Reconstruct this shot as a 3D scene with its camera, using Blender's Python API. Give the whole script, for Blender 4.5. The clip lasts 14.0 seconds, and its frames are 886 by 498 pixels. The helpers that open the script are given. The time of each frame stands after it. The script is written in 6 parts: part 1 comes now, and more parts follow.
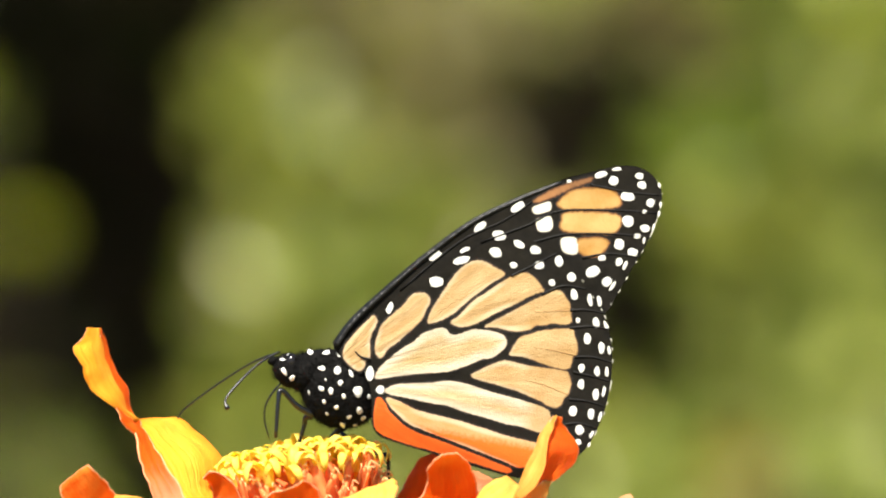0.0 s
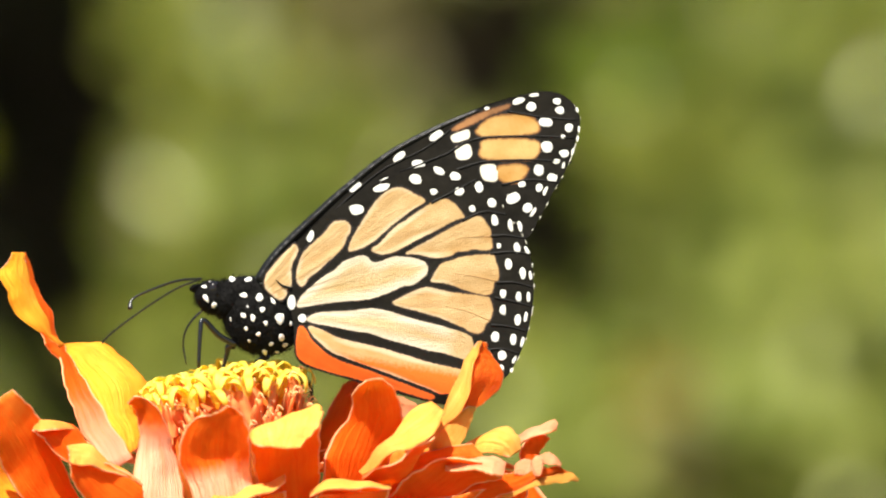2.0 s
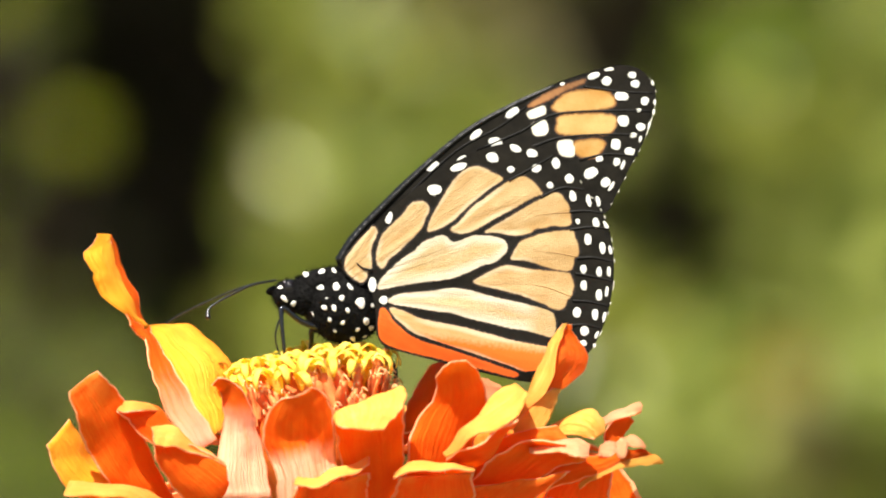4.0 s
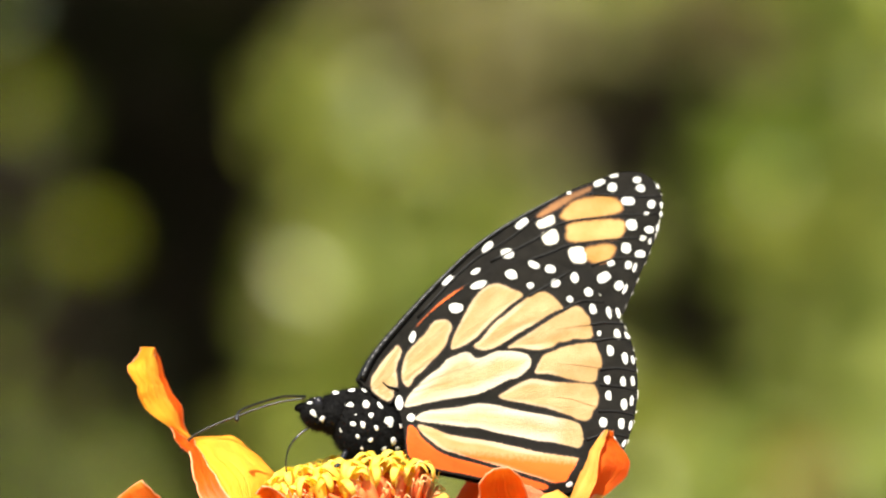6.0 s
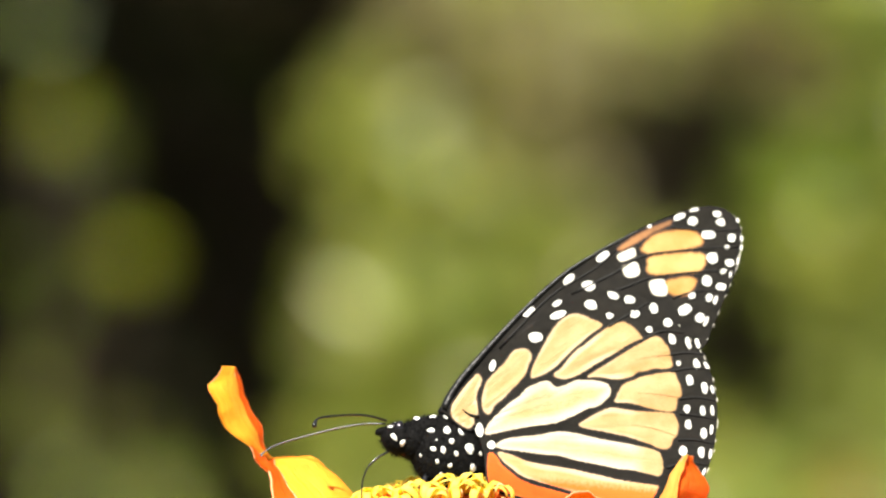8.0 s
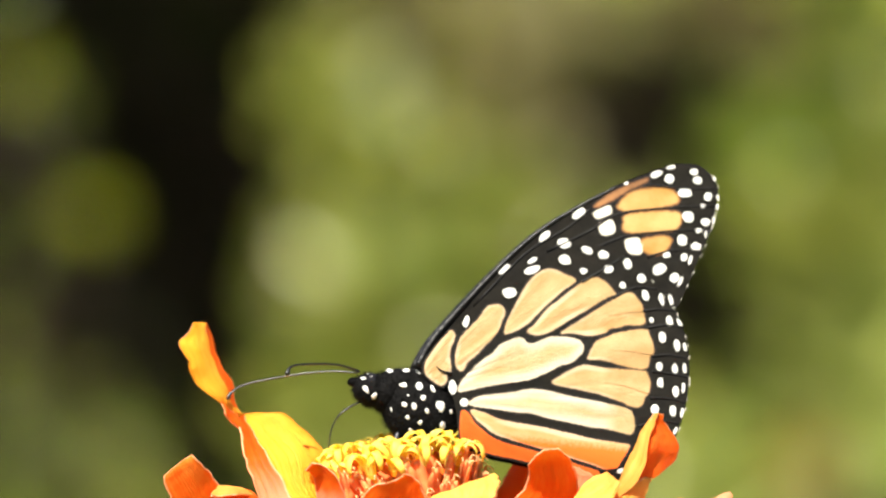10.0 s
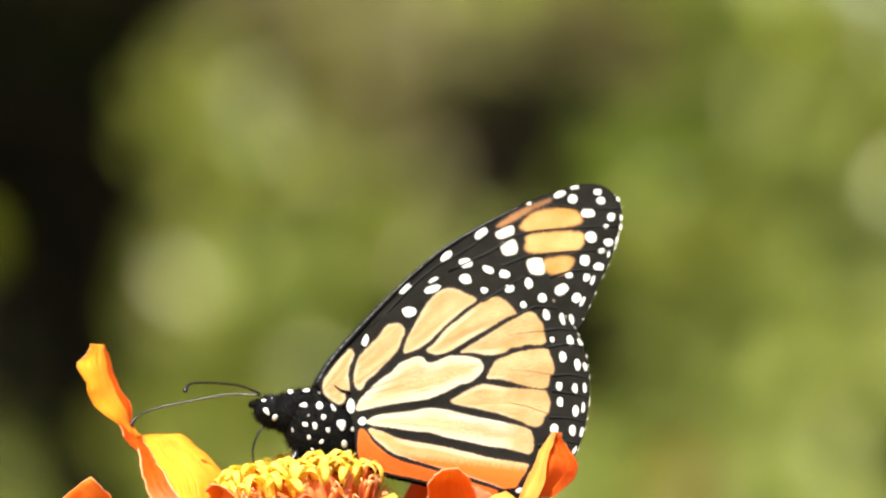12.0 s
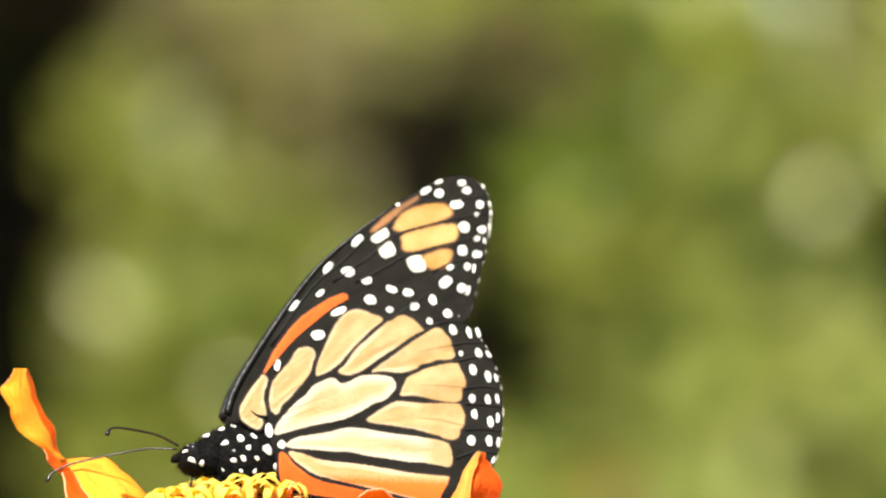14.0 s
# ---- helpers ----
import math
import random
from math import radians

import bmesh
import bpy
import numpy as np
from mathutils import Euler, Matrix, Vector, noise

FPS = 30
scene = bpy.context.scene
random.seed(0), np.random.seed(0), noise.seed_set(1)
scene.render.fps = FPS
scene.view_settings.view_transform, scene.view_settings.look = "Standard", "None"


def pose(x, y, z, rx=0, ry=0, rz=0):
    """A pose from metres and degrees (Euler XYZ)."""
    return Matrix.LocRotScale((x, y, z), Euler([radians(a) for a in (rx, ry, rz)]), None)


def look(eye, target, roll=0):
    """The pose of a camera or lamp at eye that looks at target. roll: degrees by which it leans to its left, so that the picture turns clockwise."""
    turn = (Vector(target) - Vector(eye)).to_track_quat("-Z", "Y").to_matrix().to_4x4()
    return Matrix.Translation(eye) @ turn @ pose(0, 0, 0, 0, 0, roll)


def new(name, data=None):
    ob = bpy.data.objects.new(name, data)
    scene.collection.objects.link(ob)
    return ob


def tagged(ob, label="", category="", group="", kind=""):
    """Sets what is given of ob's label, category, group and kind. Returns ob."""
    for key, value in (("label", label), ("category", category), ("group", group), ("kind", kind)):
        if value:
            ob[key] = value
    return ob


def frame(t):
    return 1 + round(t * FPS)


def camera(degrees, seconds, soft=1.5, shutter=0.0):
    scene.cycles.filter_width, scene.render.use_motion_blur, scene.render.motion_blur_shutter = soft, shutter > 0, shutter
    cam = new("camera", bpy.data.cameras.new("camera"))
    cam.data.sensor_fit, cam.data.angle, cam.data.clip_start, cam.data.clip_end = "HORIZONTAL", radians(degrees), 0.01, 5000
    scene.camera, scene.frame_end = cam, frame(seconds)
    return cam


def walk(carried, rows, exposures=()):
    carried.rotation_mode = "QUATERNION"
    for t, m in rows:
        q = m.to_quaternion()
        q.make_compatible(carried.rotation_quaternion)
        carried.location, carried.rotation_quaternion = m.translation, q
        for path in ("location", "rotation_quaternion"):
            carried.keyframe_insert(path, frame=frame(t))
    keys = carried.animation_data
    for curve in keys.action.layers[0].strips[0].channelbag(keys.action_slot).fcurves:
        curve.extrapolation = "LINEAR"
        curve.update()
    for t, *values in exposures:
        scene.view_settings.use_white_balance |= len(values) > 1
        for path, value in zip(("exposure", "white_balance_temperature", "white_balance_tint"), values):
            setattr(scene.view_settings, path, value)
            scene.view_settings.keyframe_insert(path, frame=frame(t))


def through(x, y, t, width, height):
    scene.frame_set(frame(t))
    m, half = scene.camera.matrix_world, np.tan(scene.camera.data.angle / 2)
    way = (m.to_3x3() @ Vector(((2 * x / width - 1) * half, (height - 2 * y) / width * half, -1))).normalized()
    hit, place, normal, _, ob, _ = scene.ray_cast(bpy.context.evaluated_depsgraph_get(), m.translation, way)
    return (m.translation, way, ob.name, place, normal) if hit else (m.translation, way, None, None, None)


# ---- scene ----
# ---- camera ----
cam = camera(5.6852, 14.0, soft=2.1)
cam.data.dof.use_dof = True
cam.data.dof.focus_distance = 1.197
cam.data.dof.aperture_fstop = 17.0
walk(cam, [
    (0.0, look((0.00124, -1.20000, 0.80017), (-0.00995, -0.00010, 0.81061), -0.21)),
    (0.5, look((0.00023, -1.20000, 0.79983), (-0.01091, -0.00009, 0.80953), -0.21)),
    (1.0, look((0.00110, -1.20000, 0.80169), (-0.00467, -0.00002, 0.80475), -0.15)),
    (1.5, look((0.00000, -1.20000, 0.80000), (0.00003, 0.00000, 0.79985), -0.00)),
    (2.0, look((-0.00031, -1.20000, 0.80121), (0.00010, 0.00000, 0.80055), -0.10)),
    (2.5, look((0.00366, -1.20000, 0.80149), (0.00064, -0.00002, 0.80711), -0.19)),
    (3.0, look((0.00962, -1.20000, 0.80048), (-0.00314, -0.00011, 0.80969), -0.45)),
    (3.5, look((0.01133, -1.20000, 0.79806), (-0.00548, -0.00013, 0.80395), 0.11)),
    (4.0, look((0.00871, -1.20000, 0.80113), (-0.01134, -0.00017, 0.79815), 0.00)),
    (4.2, look((0.00794, -1.20000, 0.80061), (-0.01460, -0.00022, 0.79730), -0.11)),
    (6.3, look((0.00107, -1.20600, 0.80223), (-0.01910, -0.00025, 0.81363), -0.37)),
    (6.5, look((-0.00112, -1.20600, 0.80149), (-0.02145, -0.00024, 0.81199), 0.10)),
    (7.0, look((-0.00175, -1.20600, 0.80174), (-0.02396, -0.00026, 0.81135), 0.16)),
    (7.5, look((-0.00882, -1.20600, 0.80096), (-0.02860, -0.00023, 0.81307), 0.84)),
    (8.0, look((-0.00426, -1.20600, 0.80170), (-0.02797, -0.00034, 0.81573), 0.38)),
    (8.2, look((-0.00407, -1.20600, 0.80145), (-0.02855, -0.00035, 0.81594), 0.54)),
    (10.3, look((-0.00637, -1.20800, 0.80150), (-0.02292, -0.00017, 0.80968), 0.60)),
    (10.5, look((-0.00532, -1.20800, 0.80075), (-0.01850, -0.00012, 0.80924), 0.26)),
    (11.0, look((-0.00630, -1.20800, 0.80034), (-0.01164, -0.00008, 0.81129), 0.08)),
    (11.5, look((-0.00630, -1.20800, 0.80101), (-0.00870, -0.00007, 0.81291), -0.11)),
    (12.0, look((-0.01147, -1.20800, 0.80073), (-0.01015, -0.00007, 0.81282), 0.28)),
    (12.5, look((-0.01041, -1.20800, 0.80056), (-0.00721, -0.00006, 0.81132), -0.20)),
    (13.0, look((-0.01355, -1.20800, 0.80000), (-0.00515, -0.00008, 0.81123), 0.21)),
    (13.5, look((-0.01063, -1.20800, 0.80067), (0.00231, -0.00014, 0.81406), -0.17)),
    (14.0, look((-0.01164, -1.20800, 0.80152), (0.00038, -0.00014, 0.81558), -0.30)),
], [(0.0, 1.50), (1.5, 1.47), (4.2, 1.50), (6.3, 1.56), (8.2, 1.65), (10.3, 1.56), (11.5, 1.53), (14.0, 1.50)])

# ---- light ----
SUN_WAY = Vector((-0.20, -0.54, 0.82)).normalized()      # towards the sun
sun_elev = math.asin(SUN_WAY.z)
sun_turn = math.atan2(SUN_WAY.x, SUN_WAY.y)
world = bpy.data.worlds.new("sky")
scene.world = world
world.use_nodes = True
wt = world.node_tree
sky = wt.nodes.new("ShaderNodeTexSky")
sky.sky_type = 'NISHITA'
sky.sun_disc = False
sky.sun_elevation = sun_elev
sky.sun_rotation = sun_turn
wt.links.new(sky.outputs[0], wt.nodes["Background"].inputs[0])
wt.nodes["Background"].inputs[1].default_value = 0.054
lamp = bpy.data.lights.new("sun", 'SUN')
lamp.energy = 5.0
lamp.angle = radians(0.53)
lamp.color = (1.0, 0.94, 0.82)
sun = new("sun", lamp)
sun.matrix_world = look(SUN_WAY * 10, (0, 0, 0))

MM = 0.001


# ---- materials ----
def nodes_of(name):
    m = bpy.data.materials.new(name)
    m.use_nodes = True
    t = m.node_tree
    return m, t, t.nodes["Principled BSDF"], t.nodes["Material Output"]


def put(t, kind, **values):
    n = t.nodes.new(kind)
    for k, v in values.items():
        n.inputs[k].default_value = v
    return n


def grain(t, scale, stretch=(1, 1, 1), detail=4.0, space="Object"):
    """Noise in the object's own space, stretched."""
    co = t.nodes.new("ShaderNodeTexCoord")
    mp = put(t, "ShaderNodeMapping", Scale=stretch)
    nz = put(t, "ShaderNodeTexNoise", Scale=scale, Detail=detail, Roughness=0.6)
    t.links.new(co.outputs[space], mp.inputs["Vector"])
    t.links.new(mp.outputs[0], nz.inputs["Vector"])
    return nz.outputs["Fac"]


def ray_grain(t, across, along, detail=4.0):
    """Noise drawn out along lines that fan out from the wing's root."""
    co = t.nodes.new("ShaderNodeTexCoord")
    sep = t.nodes.new("ShaderNodeSeparateXYZ")
    t.links.new(co.outputs["Object"], sep.inputs[0])
    dx = put(t, "ShaderNodeMath")
    dx.inputs[1].default_value = 0.007
    ang = t.nodes.new("ShaderNodeMath")
    ang.operation = 'ARCTAN2'
    ln = t.nodes.new("ShaderNodeVectorMath")
    ln.operation = 'LENGTH'
    t.links.new(sep.outputs[0], dx.inputs[0])
    t.links.new(sep.outputs[2], ang.inputs[0])
    t.links.new(dx.outputs[0], ang.inputs[1])
    t.links.new(co.outputs["Object"], ln.inputs[0])
    xyz = t.nodes.new("ShaderNodeCombineXYZ")
    t.links.new(ang.outputs[0], xyz.inputs[0])
    t.links.new(ln.outputs["Value"], xyz.inputs[1])
    mp = put(t, "ShaderNodeMapping", Scale=(across, along, 1))
    nz = put(t, "ShaderNodeTexNoise", Scale=1.0, Detail=detail, Roughness=0.55)
    t.links.new(xyz.outputs[0], mp.inputs["Vector"])
    t.links.new(mp.outputs[0], nz.inputs["Vector"])
    return nz.outputs["Fac"]


def ramp(t, fac, stops):
    r = t.nodes.new("ShaderNodeValToRGB")
    while len(r.color_ramp.elements) < len(stops):
        r.color_ramp.elements.new(0.5)
    for e, (p, c) in zip(r.color_ramp.elements, stops):
        e.position, e.color = p, (*c, 1)
    t.links.new(fac, r.inputs[0])
    return r.outputs[0]


def blend(t, fac, a, b, mode='MIX'):
    n = t.nodes.new("ShaderNodeMix")
    n.data_type, n.blend_type = 'RGBA', mode
    for sock, v in ((n.inputs[0], fac), (n.inputs[6], a), (n.inputs[7], b)):
        if isinstance(v, (int, float)):
            sock.default_value = v
        elif isinstance(v, tuple):
            sock.default_value = (*v, 1)
        else:
            t.links.new(v, sock)
    return n.outputs[2]


def bump(t, bsdf, fac, strength, distance):
    b = put(t, "ShaderNodeBump", Strength=strength, Distance=distance)
    t.links.new(fac, b.inputs["Height"])
    t.links.new(b.outputs[0], bsdf.inputs["Normal"])


def scale_mat(name, dark, light, rough=0.6, relief=0.2, big=220, spec=0.35):
    """Butterfly scales: fine dusty grain over broad shading."""
    m, t, p, out = nodes_of(name)
    fine = grain(t, 5200)
    broad = grain(t, big)
    col = ramp(t, broad, [(0.3, dark), (0.7, light)])
    speck = ramp(t, fine, [(0.3, (0.80, 0.80, 0.80)), (0.75, (1.1, 1.1, 1.1))])
    col = blend(t, 1.0, col, speck, 'MULTIPLY')
    t.links.new(col, p.inputs["Base Color"])
    p.inputs["Roughness"].default_value = rough
    p.inputs["Specular IOR Level"].default_value = spec
    bump(t, p, broad, relief, 0.0006)
    return m


def field_mat(name, deep, pale, edge, edge_width=0.5, fuzz=0.16, smudge=0.25, dusk=(0.06, 0.022, 0.008), rough=0.7, relief=0.5, through=0.12, through_col=(0.9, 0.4, 0.1), low=None, combed=2.2):
    """A field of wing scales: pale along its rim, deeper inside, its outline dusted into the black."""
    m, t, p, out = nodes_of(name)
    rim = t.nodes.new("ShaderNodeAttribute")
    rim.attribute_name = "rim"
    comb = ray_grain(t, 60, 2600, 3.0)
    fine = grain(t, 5200)
    folds = ray_grain(t, 9, 70, 1.0)
    soft = grain(t, 420, (1, 1, 1), 3.0)

    def push(value, noise_out, amount):
        n = t.nodes.new("ShaderNodeMath")
        n.operation = 'MULTIPLY_ADD'
        t.links.new(noise_out, n.inputs[0])
        n.inputs[1].default_value, n.inputs[2].default_value = amount, 0.0
        sub = t.nodes.new("ShaderNodeMath")
        t.links.new(value, sub.inputs[0])
        t.links.new(n.outputs[0], sub.inputs[1])
        less = put(t, "ShaderNodeMath")
        less.inputs[1].default_value = -amount / 2
        t.links.new(sub.outputs[0], less.inputs[0])
        return less.outputs[0]

    far = push(push(rim.outputs["Fac"], comb, fuzz * combed), grain(t, 2100, (1, 1, 1), 3.0), fuzz * 1.6)
    body = ramp(t, blend(t, 0.45, folds, soft), [(0.36, deep), (0.62, pale)])
    if low:
        # the lower part of the field turns warmer
        co = t.nodes.new("ShaderNodeTexCoord")
        sep = t.nodes.new("ShaderNodeSeparateXYZ")
        t.links.new(co.outputs["Object"], sep.inputs[0])
        fall = t.nodes.new("ShaderNodeMath")
        fall.operation = 'MULTIPLY_ADD'
        t.links.new(sep.outputs[0], fall.inputs[0])
        fall.inputs[1].default_value = low[1]
        t.links.new(sep.outputs[2], fall.inputs[2])
        scaled = t.nodes.new("ShaderNodeMath")
        scaled.operation = 'MULTIPLY_ADD'
        t.links.new(fall.outputs[0], scaled.inputs[0])
        scaled.inputs[1].default_value, scaled.inputs[2].default_value = 400.0, low[2]
        body = blend(t, ramp(t, push(scaled.outputs[0], comb, 0.7), [(0.35, (1, 1, 1)), (0.75, (0, 0, 0))]), body, low[0])

    def step_at(lo, hi, reach):
        n = t.nodes.new("ShaderNodeMapRange")
        n.interpolation_type = 'SMOOTHSTEP'
        t.links.new(reach, n.inputs["Value"])
        n.inputs["From Min"].default_value, n.inputs["From Max"].default_value = lo, hi
        return n.outputs["Result"]

    # the pale rim fades out towards the wing's outer margin
    co = t.nodes.new("ShaderNodeTexCoord")
    out_from_root = t.nodes.new("ShaderNodeVectorMath")
    out_from_root.operation = 'DISTANCE'
    t.links.new(co.outputs["Object"], out_from_root.inputs[0])
    out_from_root.inputs[1].default_value = (-0.006, -0.0025, 0.0)
    wide = push(rim.outputs["Fac"], folds, 2.2)
    rimmed = blend(t, step_at(edge_width * 0.2, edge_width * 2.0, wide), edge, body)
    col = blend(t, step_at(0.0255, 0.0285, out_from_root.outputs["Value"]), rimmed, body)
    speck = ramp(t, fine, [(0.3, (0.88, 0.88, 0.88)), (0.75, (1.06, 1.06, 1.06))])
    col = blend(t, 1.0, col, speck, 'MULTIPLY')
    col = blend(t, step_at(-0.02, smudge, far), dusk, col)
    col = blend(t, step_at(-0.10, 0.03, far), (0.0075, 0.0062, 0.0054), col)
    t.links.new(col, p.inputs["Base Color"])
    p.inputs["Roughness"].default_value = rough
    p.inputs["Specular IOR Level"].default_value = 0.25
    bump(t, p, blend(t, 0.3, blend(t, 0.35, folds, ray_grain(t, 22, 160, 2.0)), fine), relief, 0.0012)
    tr = t.nodes.new("ShaderNodeBsdfTranslucent")
    tr.inputs[0].default_value = (*through_col, 1)
    mx = t.nodes.new("ShaderNodeMixShader")
    lets = blend(t, step_at(0.0, 0.2, far), (0, 0, 0), (through,) * 3)
    t.links.new(lets, mx.inputs[0])
    t.links.new(p.outputs[0], mx.inputs[1])
    t.links.new(tr.outputs[0], mx.inputs[2])
    t.links.new(mx.outputs[0], out.inputs[0])
    return m


def petal_mat(name, dark, light, through_col, through=0.45, streak_mix=0.5, rough=0.55, foot=None, cream=None):
    """Petal skin with lengthwise streaks that lets light through."""
    m, t, p, out = nodes_of(name)
    uv = blend(t, 0.4, grain(t, 1.0, (26, 1.6, 1), 5, "UV"), grain(t, 1.0, (85, 4.5, 1), 5, "UV"))
    soft = blend(t, 0.45, grain(t, 160, (1, 1, 1), 3), grain(t, 800, (1, 1, 1), 5))
    f = blend(t, streak_mix, soft, uv)
    col = ramp(t, f, [(0.38, dark), (0.58, light)] + ([(0.68, cream)] if cream else []))
    if foot:
        # petals pale towards their foot, with darker veins; the pale also imitates sunlit skin
        co = t.nodes.new("ShaderNodeTexCoord")
        sep = t.nodes.new("ShaderNodeSeparateXYZ")
        t.links.new(co.outputs["UV"], sep.inputs[0])
        pale = ramp(t, uv, [(0.36, foot[0]), (0.5, foot[1])])
        where = ramp(t, blend(t, 0.22, sep.outputs[1], uv), [(0.33, (1, 1, 1)), (0.41, (0, 0, 0))])
        col = blend(t, where, col, pale)
        # and turn golden at the very tip
        tip = ramp(t, blend(t, 0.25, sep.outputs[1], soft), [(0.82, (0, 0, 0)), (0.90, (1, 1, 1))])
        col = blend(t, blend(t, 0.75, (0, 0, 0), tip), col, (0.99, 0.46, 0.07))
    t.links.new(col, p.inputs["Base Color"])
    p.inputs["Roughness"].default_value = rough
    p.inputs["Specular IOR Level"].default_value = 0.15
    ridges = blend(t, 0.35, grain(t, 1.0, (34, 0.7, 1), 2, "UV"), blend(t, 0.5, uv, grain(t, 1100)))
    bump(t, p, ridges, 0.9, 0.0009)
    tr = t.nodes.new("ShaderNodeBsdfTranslucent")
    tcol = ramp(t, f, [(0.38, (0.94 * through_col[0], 0.70 * through_col[1], 0.6 * through_col[2])), (0.6, through_col)])
    t.links.new(tcol, tr.inputs[0])
    mx = put(t, "ShaderNodeMixShader", Fac=through)
    if foot:
        t.links.new(blend(t, where, (through,) * 3, (through * 0.65,) * 3), mx.inputs[0])
    t.links.new(p.outputs[0], mx.inputs[1])
    t.links.new(tr.outputs[0], mx.inputs[2])
    t.links.new(mx.outputs[0], out.inputs[0])
    return m


def leaf_mat(name, dark, light, through_col=(0.35, 0.5, 0.08), through=0.3, rough=0.45, spec=0.4):
    """Leaf, every one of its own shade, darker along the middle."""
    m, t, p, out = nodes_of(name)
    geo = t.nodes.new("ShaderNodeNewGeometry")
    each = ramp(t, geo.outputs["Random Per Island"], [(0.0, dark), (1.0, light)])
    mott = ramp(t, grain(t, 300), [(0.3, (0.75, 0.75, 0.75)), (0.7, (1.15, 1.15, 1.15))])
    col = blend(t, 1.0, each, mott, 'MULTIPLY')
    t.links.new(col, p.inputs["Base Color"])
    p.inputs["Roughness"].default_value = rough
    p.inputs["Specular IOR Level"].default_value = spec
    tr = t.nodes.new("ShaderNodeBsdfTranslucent")
    tr.inputs[0].default_value = (*through_col, 1)
    mx = put(t, "ShaderNodeMixShader", Fac=through)
    t.links.new(p.outputs[0], mx.inputs[1])
    t.links.new(tr.outputs[0], mx.inputs[2])
    t.links.new(mx.outputs[0], out.inputs[0])
    return m


M_BLACK = scale_mat("wing_black", (0.0040, 0.0033, 0.0022), (0.0098, 0.0082, 0.0056), 0.6, relief=0.22, big=500, spec=0.10)
M_VEIN = scale_mat("vein_black", (0.0025, 0.0022, 0.0020), (0.006, 0.005, 0.0045), 0.5, relief=0.2, big=700, spec=0.15)
M_CREAM = field_mat("wing_cream", (0.380, 0.225, 0.083), (0.492, 0.340, 0.165), (0.535, 0.415, 0.255), 0.34, 0.13, 0.16, relief=0.62)
M_PALE = field_mat("wing_pale", (0.405, 0.275, 0.112), (0.490, 0.367, 0.205), (0.55, 0.475, 0.355), 0.85, 0.13, 0.06, relief=0.62)
M_ORANGE = field_mat("wing_orange", (0.40, 0.20, 0.045), (0.56, 0.345, 0.125), (0.46, 0.215, 0.042), 0.3, 0.30, 0.42, (0.10, 0.035, 0.008), relief=0.3, through=0.2, through_col=(1.0, 0.3, 0.05), combed=0.5)
M_RUST = field_mat("wing_rust", (0.66, 0.086, 0.007), (0.73, 0.130, 0.013), (0.72, 0.14, 0.02), 0.2, 0.12, 0.12, relief=0.2, through=0.2, through_col=(0.9, 0.2, 0.03))
M_WHITE = scale_mat("wing_white", (0.56, 0.55, 0.50), (0.65, 0.64, 0.60), 0.7, relief=0.2)
M_DOT = scale_mat("body_white", (0.66, 0.645, 0.60), (0.74, 0.73, 0.69), 0.7, relief=0.2)
M_BROWN = field_mat("wing_brown", (0.10, 0.045, 0.016), (0.28, 0.13, 0.05), (0.2, 0.07, 0.02), 0.2, 0.2, 0.3, relief=0.2, through=0.05)
M_WARM = field_mat("wing_cream_warm", (0.43, 0.24, 0.083), (0.50, 0.325, 0.15), (0.55, 0.417, 0.26), 0.3, 0.13, 0.10, relief=0.25, low=((0.76, 0.135, 0.012), 0.14, 2.50))
M_IVORY = field_mat("wing_ivory", (0.52, 0.49, 0.39), (0.60, 0.58, 0.49), (0.58, 0.56, 0.47), 0.2, 0.10, 0.05, relief=0.2, through=0.02, combed=0.5)
M_LINE = scale_mat("wing_line", (0.26, 0.14, 0.045), (0.38, 0.22, 0.08), 0.65, relief=0.2)
M_EDGE = scale_mat("wing_edge", (0.60, 0.57, 0.48), (0.70, 0.67, 0.58), 0.7, relief=0.2)
M_BODY = scale_mat("body_black", (0.0018, 0.0017, 0.0017), (0.0055, 0.0052, 0.005), 0.75, relief=0.8, big=900, spec=0.06)
M_CHITIN = scale_mat("leg_black", (0.003, 0.003, 0.0035), (0.008, 0.008, 0.009), 0.2, relief=0.10, big=900, spec=0.5)
M_RIB = scale_mat("rib_black", (0.003, 0.003, 0.003), (0.008, 0.0075, 0.007), 0.4, relief=0.7, big=420, spec=0.25)
M_FEELER = scale_mat("feeler_black", (0.004, 0.004, 0.004), (0.008, 0.008, 0.008), 0.3, relief=0.08, big=900, spec=0.4)
M_EYE = scale_mat("eye_black", (0.006, 0.005, 0.005), (0.012, 0.010, 0.010), 0.15, relief=0.1)
M_PETAL = petal_mat("petal_upper", (0.97, 0.42, 0.05), (0.99, 0.58, 0.13), (1.0, 0.50, 0.06), 0.4, 0.6, cream=(1.0, 0.68, 0.32))
M_GOLD = petal_mat("petal_gold", (0.99, 0.34, 0.010), (1.0, 0.51, 0.045), (1.0, 0.48, 0.025), 0.4, 0.6)
M_UNDER = petal_mat("petal_under", (0.99, 0.112, 0.004), (1.0, 0.235, 0.018), (1.0, 0.30, 0.019), 0.58, 0.55, foot=((0.95, 0.26, 0.10), (0.99, 0.54, 0.34)))
M_RIM = petal_mat("petal_rim", (0.97, 0.38, 0.14), (1.0, 0.58, 0.32), (1.0, 0.46, 0.16), 0.45)
M_FLORET = petal_mat("floret_yellow", (0.96, 0.76, 0.05), (1.0, 0.93, 0.26), (1.0, 0.90, 0.11), 0.62, 0.3)
